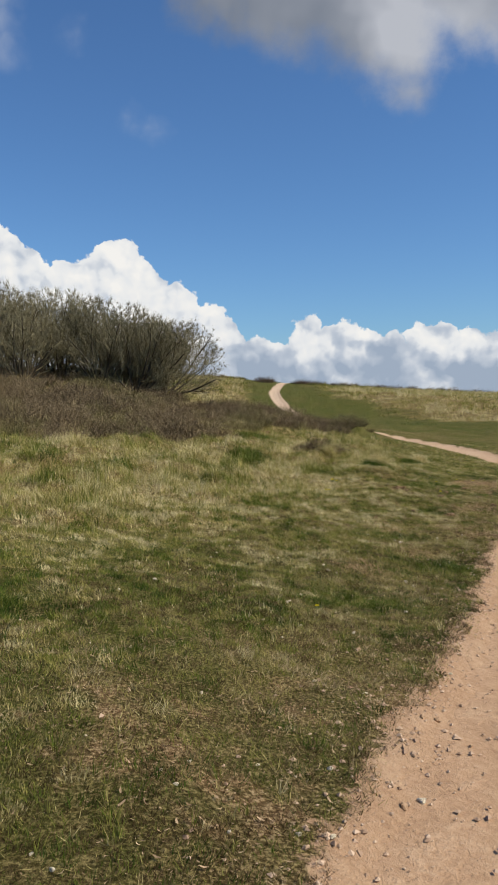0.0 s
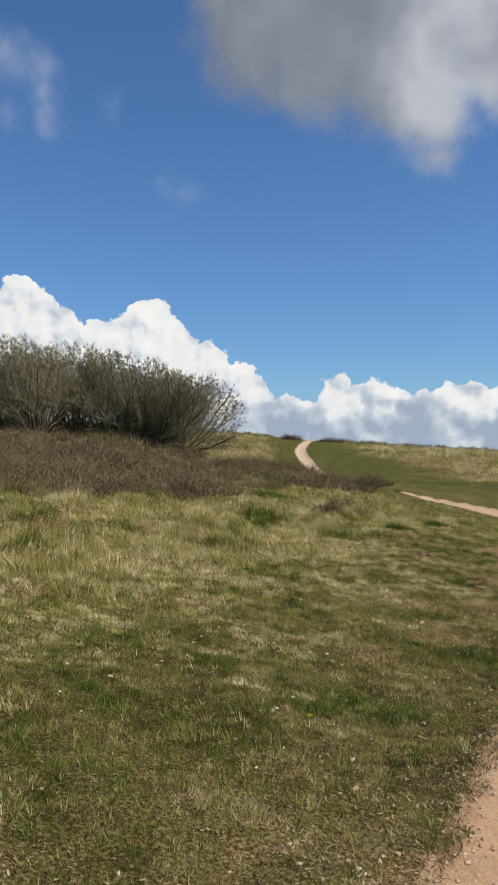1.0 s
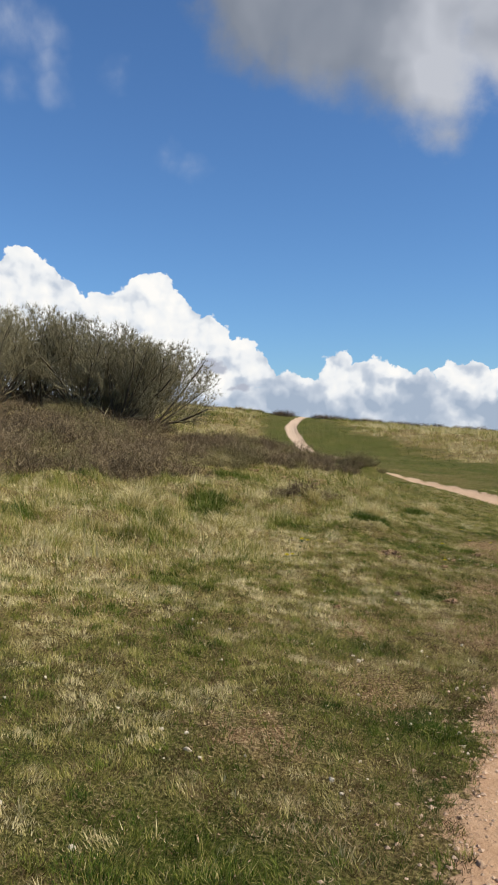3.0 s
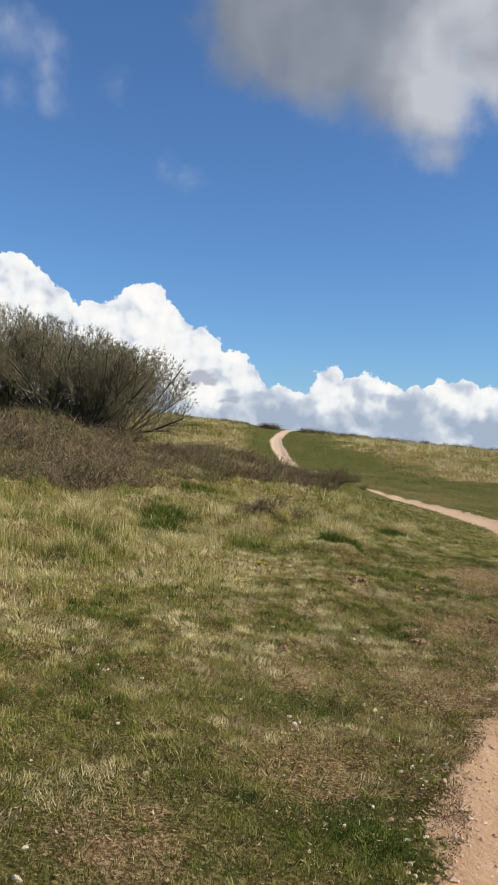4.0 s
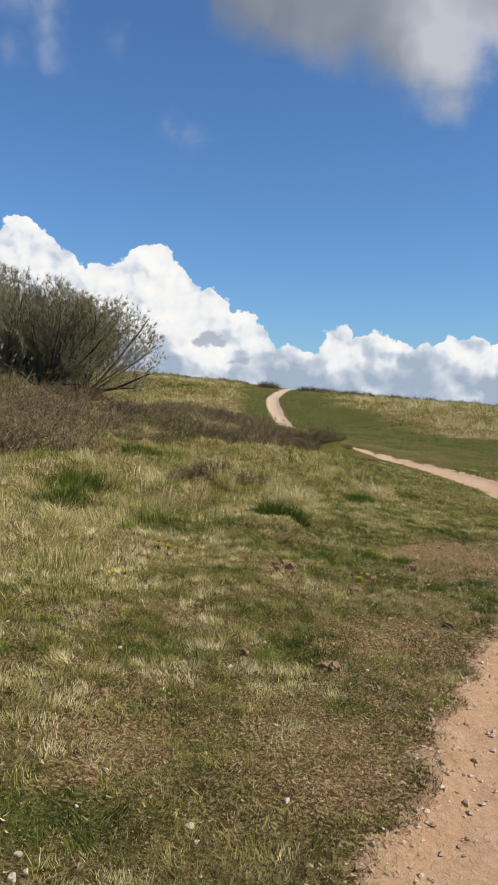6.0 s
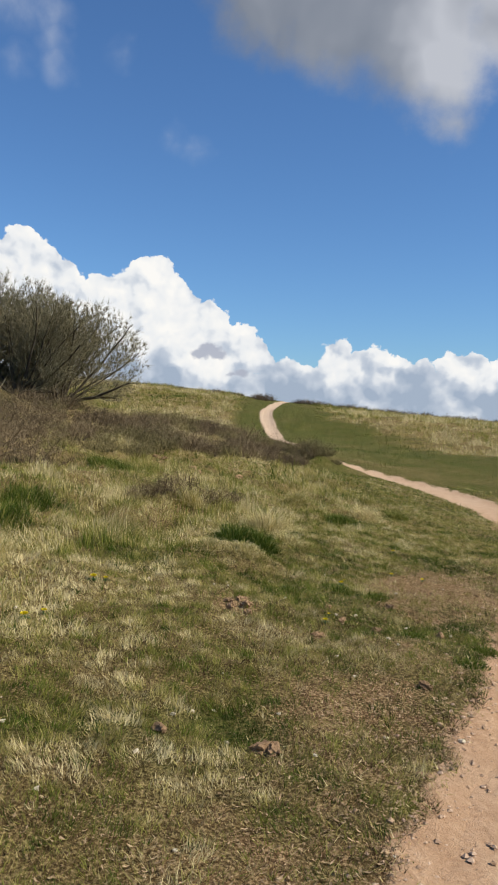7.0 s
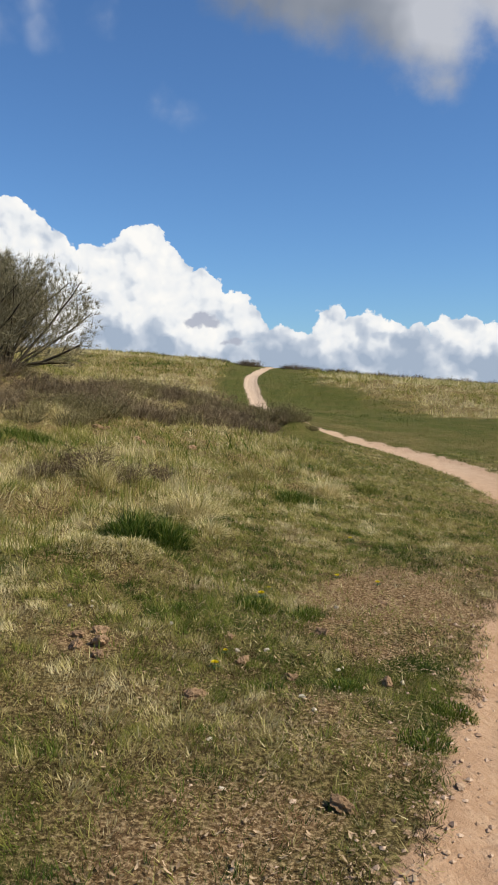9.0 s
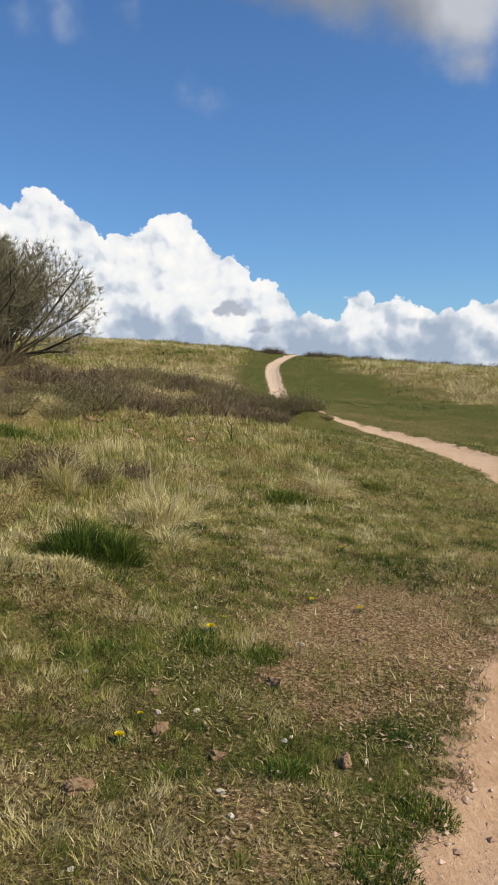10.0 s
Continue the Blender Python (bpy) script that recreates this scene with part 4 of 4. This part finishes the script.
def lay(mesh, name, x, y, size, turn, label, category, group):
    ob = new(name, mesh)
    z = float(surface(np.array([x]), np.array([y]))[0])
    ob.matrix_basis = Matrix.LocRotScale((x, y, z + size * 0.28), Euler((0.2 * math.sin(turn * 3), 0.2 * math.cos(turn * 5), turn)), (size, size, size))
    tagged(ob, label, category, group)


pale = [stone_mesh(300 + i, PALE_STONE, "stone", 0.55 + 0.05 * i) for i in range(4)]
pink = [stone_mesh(310 + i, PINK_STONE, "pebble", 0.6 + 0.05 * i) for i in range(4)]
clods = [stone_mesh(320 + i, CLOD, "dirt_clod", 0.7, 0.5, 3) for i in range(3)]
r = rnd(330)
WHITE = "small pale stone lying in the short turf"
for i, (x, y, s) in enumerate([(0.68, 7.1, 0.024), (0.74, 7.04, 0.018), (0.65, 7.29, 0.015), (1.35, 7.04, 0.02), (-0.37, 7.34, 0.018), (-0.6, 2.3, 0.013), (-0.68, 2.37, 0.01), (0.14, 2.64, 0.014), (0.01, 3.12, 0.012), (0.3, 3.16, 0.015), (-0.09, 2.59, 0.011), (-0.25, 3.01, 0.01), (2.56, 9.75, 0.022), (2.2, 9.53, 0.022), (1.68, 9.09, 0.022),
                              (1.92, 10.8, 0.018), (1.71, 9.14, 0.016), (2.28, 8.66, 0.02), (3.06, 11.41, 0.016), (2.44, 11.82, 0.016), (3.89, 13.96, 0.02), (4.21, 13.83, 0.022), (3.87, 13.67, 0.018), (3.73, 13.28, 0.018), (3.68, 13.44, 0.018)]):
    lay(pale[i % 4], "stone", x, y, s, i * 1.7, WHITE, "stone", "stones in the turf")
for i in range(150):
    y = r.uniform(2.2, 17)
    x = 0.37 * y - 0.9 + r.uniform(-2.6, 0.6) * (0.5 + y / 14)
    if path_gap(np.array([x]), np.array([y]))[0] > 0.05 and tall_at(np.array([x]), np.array([y]))[0] < 0.4:
        lay(pale[i % 4], "stone", x, y, r.uniform(0.007, 0.02), i * 1.1, WHITE, "stone", "stones in the turf")
for i, (x, y, s) in enumerate([(3.79, 12.55, 0.05), (3.84, 14.46, 0.05), (3.39, 13.91, 0.045), (3.18, 13.45, 0.05), (3.64, 13.75, 0.04), (4.13, 13.81, 0.045), (3.31, 14.23, 0.04), (2.81, 11.46, 0.06), (2.31, 11.5, 0.05), (2.86, 11.45, 0.055), (1.64, 10.58, 0.05), (4.3, 15.2, 0.05), (2.63, 13.9, 0.06), (2.53, 13.84, 0.05),
                              (2.6, 14.1, 0.05), (2.5, 13.98, 0.04), (2.66, 13.76, 0.04), (0.39, 24.3, 0.11), (0.52, 24.36, 0.09), (1.21, 23.5, 0.1), (1.36, 23.46, 0.08), (2.1, 24.4, 0.1)]):
    lay(clods[i % 3], "dirt_clod", x, y, s, i * 2.3, "crumbly dry reddish-brown clod of earth", "clod", "clods in the worn turf")


def along_edge(count, seed, near, far):
    """Spots along the worn edges of the near path."""
    q = rnd(seed)
    x, y = q.uniform(-1, 9, count), q.uniform(1.2, 22, count)
    gap = path_gap(x, y)
    want = np.where(gap > 0, np.exp(-gap / far), np.maximum(np.exp(gap / near), 0.012))
    keep = q.uniform(0, 1, count) < want * np.clip(1.3 - y / 20, 0.2, 1)
    return x[keep], y[keep], gap[keep], q


px, py, pg, q = along_edge(9000, 340, 0.12, 0.12)
for i in range(min(len(px), 260)):
    lay(pink[i % 4] if i % 5 else pale[i % 4], "pebble", float(px[i]), float(py[i]), 0.009 + 0.018 * float(q.uniform(0, 1)) ** 2, i * 0.9, "angular pinkish pebble on the crumbling path edge", "pebble", "pebbles along the path edge")


def build_gravel():
    x, y, gap, q = along_edge(170000, 350, 0.20, 0.14)
    k = len(x)
    z = surface(x, y)
    s = 0.0038 + 0.016 * q.uniform(0, 1, k) ** 3
    base = np.array([[1, 0, 0], [0, 0.9, 0], [-1, 0, 0], [0, -0.9, 0], [0.15, 0.1, 0.55], [0, 0, -0.5]])
    a = q.uniform(0, 6.283, k)
    j = base[None] * q.uniform(0.6, 1.3, (k, 6, 1))
    vx, vy = j[:, :, 0] * np.cos(a)[:, None] - j[:, :, 1] * np.sin(a)[:, None], j[:, :, 0] * np.sin(a)[:, None] + j[:, :, 1] * np.cos(a)[:, None]
    v = np.stack([x[:, None] + vx * s[:, None], y[:, None] + vy * s[:, None], (z + s * 0.2)[:, None] + j[:, :, 2] * s[:, None]], -1)
    f = np.array([[0, 1, 4], [1, 2, 4], [2, 3, 4], [3, 0, 4], [1, 0, 5], [2, 1, 5], [3, 2, 5], [0, 3, 5]])
    tris = (np.arange(k)[:, None, None] * 6 + f[None]).reshape(-1, 3)
    tagged(new("gravel", mesh_of("gravel", v.reshape(-1, 3), tris, GRIT)), "loose pinkish grit and crumbs along the path edge", "gravel", kind="stuff")


build_gravel()


def build_litter():
    """Curled dead leaves and crumbs of thatch on the worn strip beside the path."""
    q = rnd(360)
    n, line = 52000, np.array(PATH)
    y = q.uniform(2.0, 17.5, n)
    x = np.interp(y, line[:, 1], line[:, 0]) - 0.85 - 1.7 * q.uniform(0, 1, n) ** 1.3
    gap = path_gap(x, y)
    keep = (gap > 0.0) & (q.uniform(0, 1, n) < step(vnoise(x, y, 0.6, 361), 0.35, 0.75) * (0.25 + 0.75 * step(y, 7, 12)) + 0.6 * bare_at(x, y))
    x, y = x[keep], y[keep]
    k = len(x)
    s, a, tilt = 0.004 + 0.011 * q.uniform(0, 1, k) ** 5, q.uniform(0, 6.283, k), q.uniform(-0.7, 0.7, k)
    base = np.array([[-1, -0.22, 0.2], [0, -0.36, 0], [1, -0.15, 0.25], [1, 0.2, 0.15], [0, 0.34, -0.05], [-1, 0.2, 0.3]])
    j = base[None] * q.uniform(0.6, 1.3, (k, 6, 3))
    up = j[:, :, 2] + j[:, :, 0] * np.sin(tilt)[:, None] * 0.6
    v = np.stack([x[:, None] + (j[:, :, 0] * np.cos(a)[:, None] - j[:, :, 1] * np.sin(a)[:, None]) * s[:, None],
                  y[:, None] + (j[:, :, 0] * np.sin(a)[:, None] + j[:, :, 1] * np.cos(a)[:, None]) * s[:, None],
                  (surface(x, y) + 0.006 + s * 0.4)[:, None] + up * s[:, None]], -1)
    f = np.array([[0, 1, 4], [0, 4, 5], [1, 2, 3], [1, 3, 4]])
    tris = (np.arange(k)[:, None, None] * 6 + f[None]).reshape(-1, 3)
    tagged(new("leaf_litter", mesh_of("leaf_litter", v.reshape(-1, 3), tris, LITTER)), "curled dry brown leaves and crumbs in the worn turf", "leaf litter", kind="stuff")


build_litter()


def flower(seed, x, y, size):
    """A dandelion: a domed head of petals on a stem over a few toothed leaves."""
    q = rnd(seed)
    ob = tagged(empty("dandelion", x, y, float(land(np.array([x]), np.array([y]))[0]), seed * 1.3, size), "small yellow dandelion in the turf", "flower", "dandelions in the turf")
    n = 40
    a = np.arange(n) * 2.4
    reach = 0.026 * np.sqrt((np.arange(n) + 2) / n)
    c = np.tile([0, 0, 0.048], (n, 1))
    tip = c + np.stack([np.cos(a) * reach, np.sin(a) * reach, 0.018 - reach * 0.45], -1)
    v, f = spikes(tip, c - [0, 0, 0.008], np.full(n, 0.0055))
    part("flower_head", mesh_of("flower_head", v, f, PETAL), ob)
    v, f = tubes([((0, 0, -0.01), (0, 0, 0.043), 0.003, 0.0025)], 5)
    part("stem", mesh_of("stem", v, f, LEAF), ob)
    for k in range(6):
        g = k * 1.05 + q.uniform(-0.2, 0.2)
        l, w = q.uniform(0.04, 0.065), 0.008
        rows = [(0, 0.3), (0.3, 0.8), (0.45, 0.5), (0.7, 1.0), (1.0, 0.05)]
        v = np.array([(l * u * math.cos(g) - side * w * h * math.sin(g), l * u * math.sin(g) + side * w * h * math.cos(g), 0.004 + 0.025 * math.sin(u * 2.6)) for u, h in rows for side in (-1, 1)])
        f = [(2 * i + o[0], 2 * i + o[1], 2 * i + o[2]) for i in range(4) for o in ((0, 1, 3), (0, 3, 2))]
        part("leaf", mesh_of("leaf", v, np.array(f), LEAF), ob)


for i, (x, y, s) in enumerate([(1.21, 12.9, 1.05), (1.28, 13.12, 0.8), (1.42, 14.0, 1.0), (1.5, 14.08, 0.8), (3.25, 13.78, 0.75), (3.47, 15.05, 0.85), (4.03, 15.76, 0.65), (4.32, 15.66, 0.65), (0.46, 5.72, 0.6), (4.3, 17.5, 0.7), (3.29, 14.0, 0.5), (3.52, 15.3, 0.5)]):
    flower(400 + i, x, y, s)
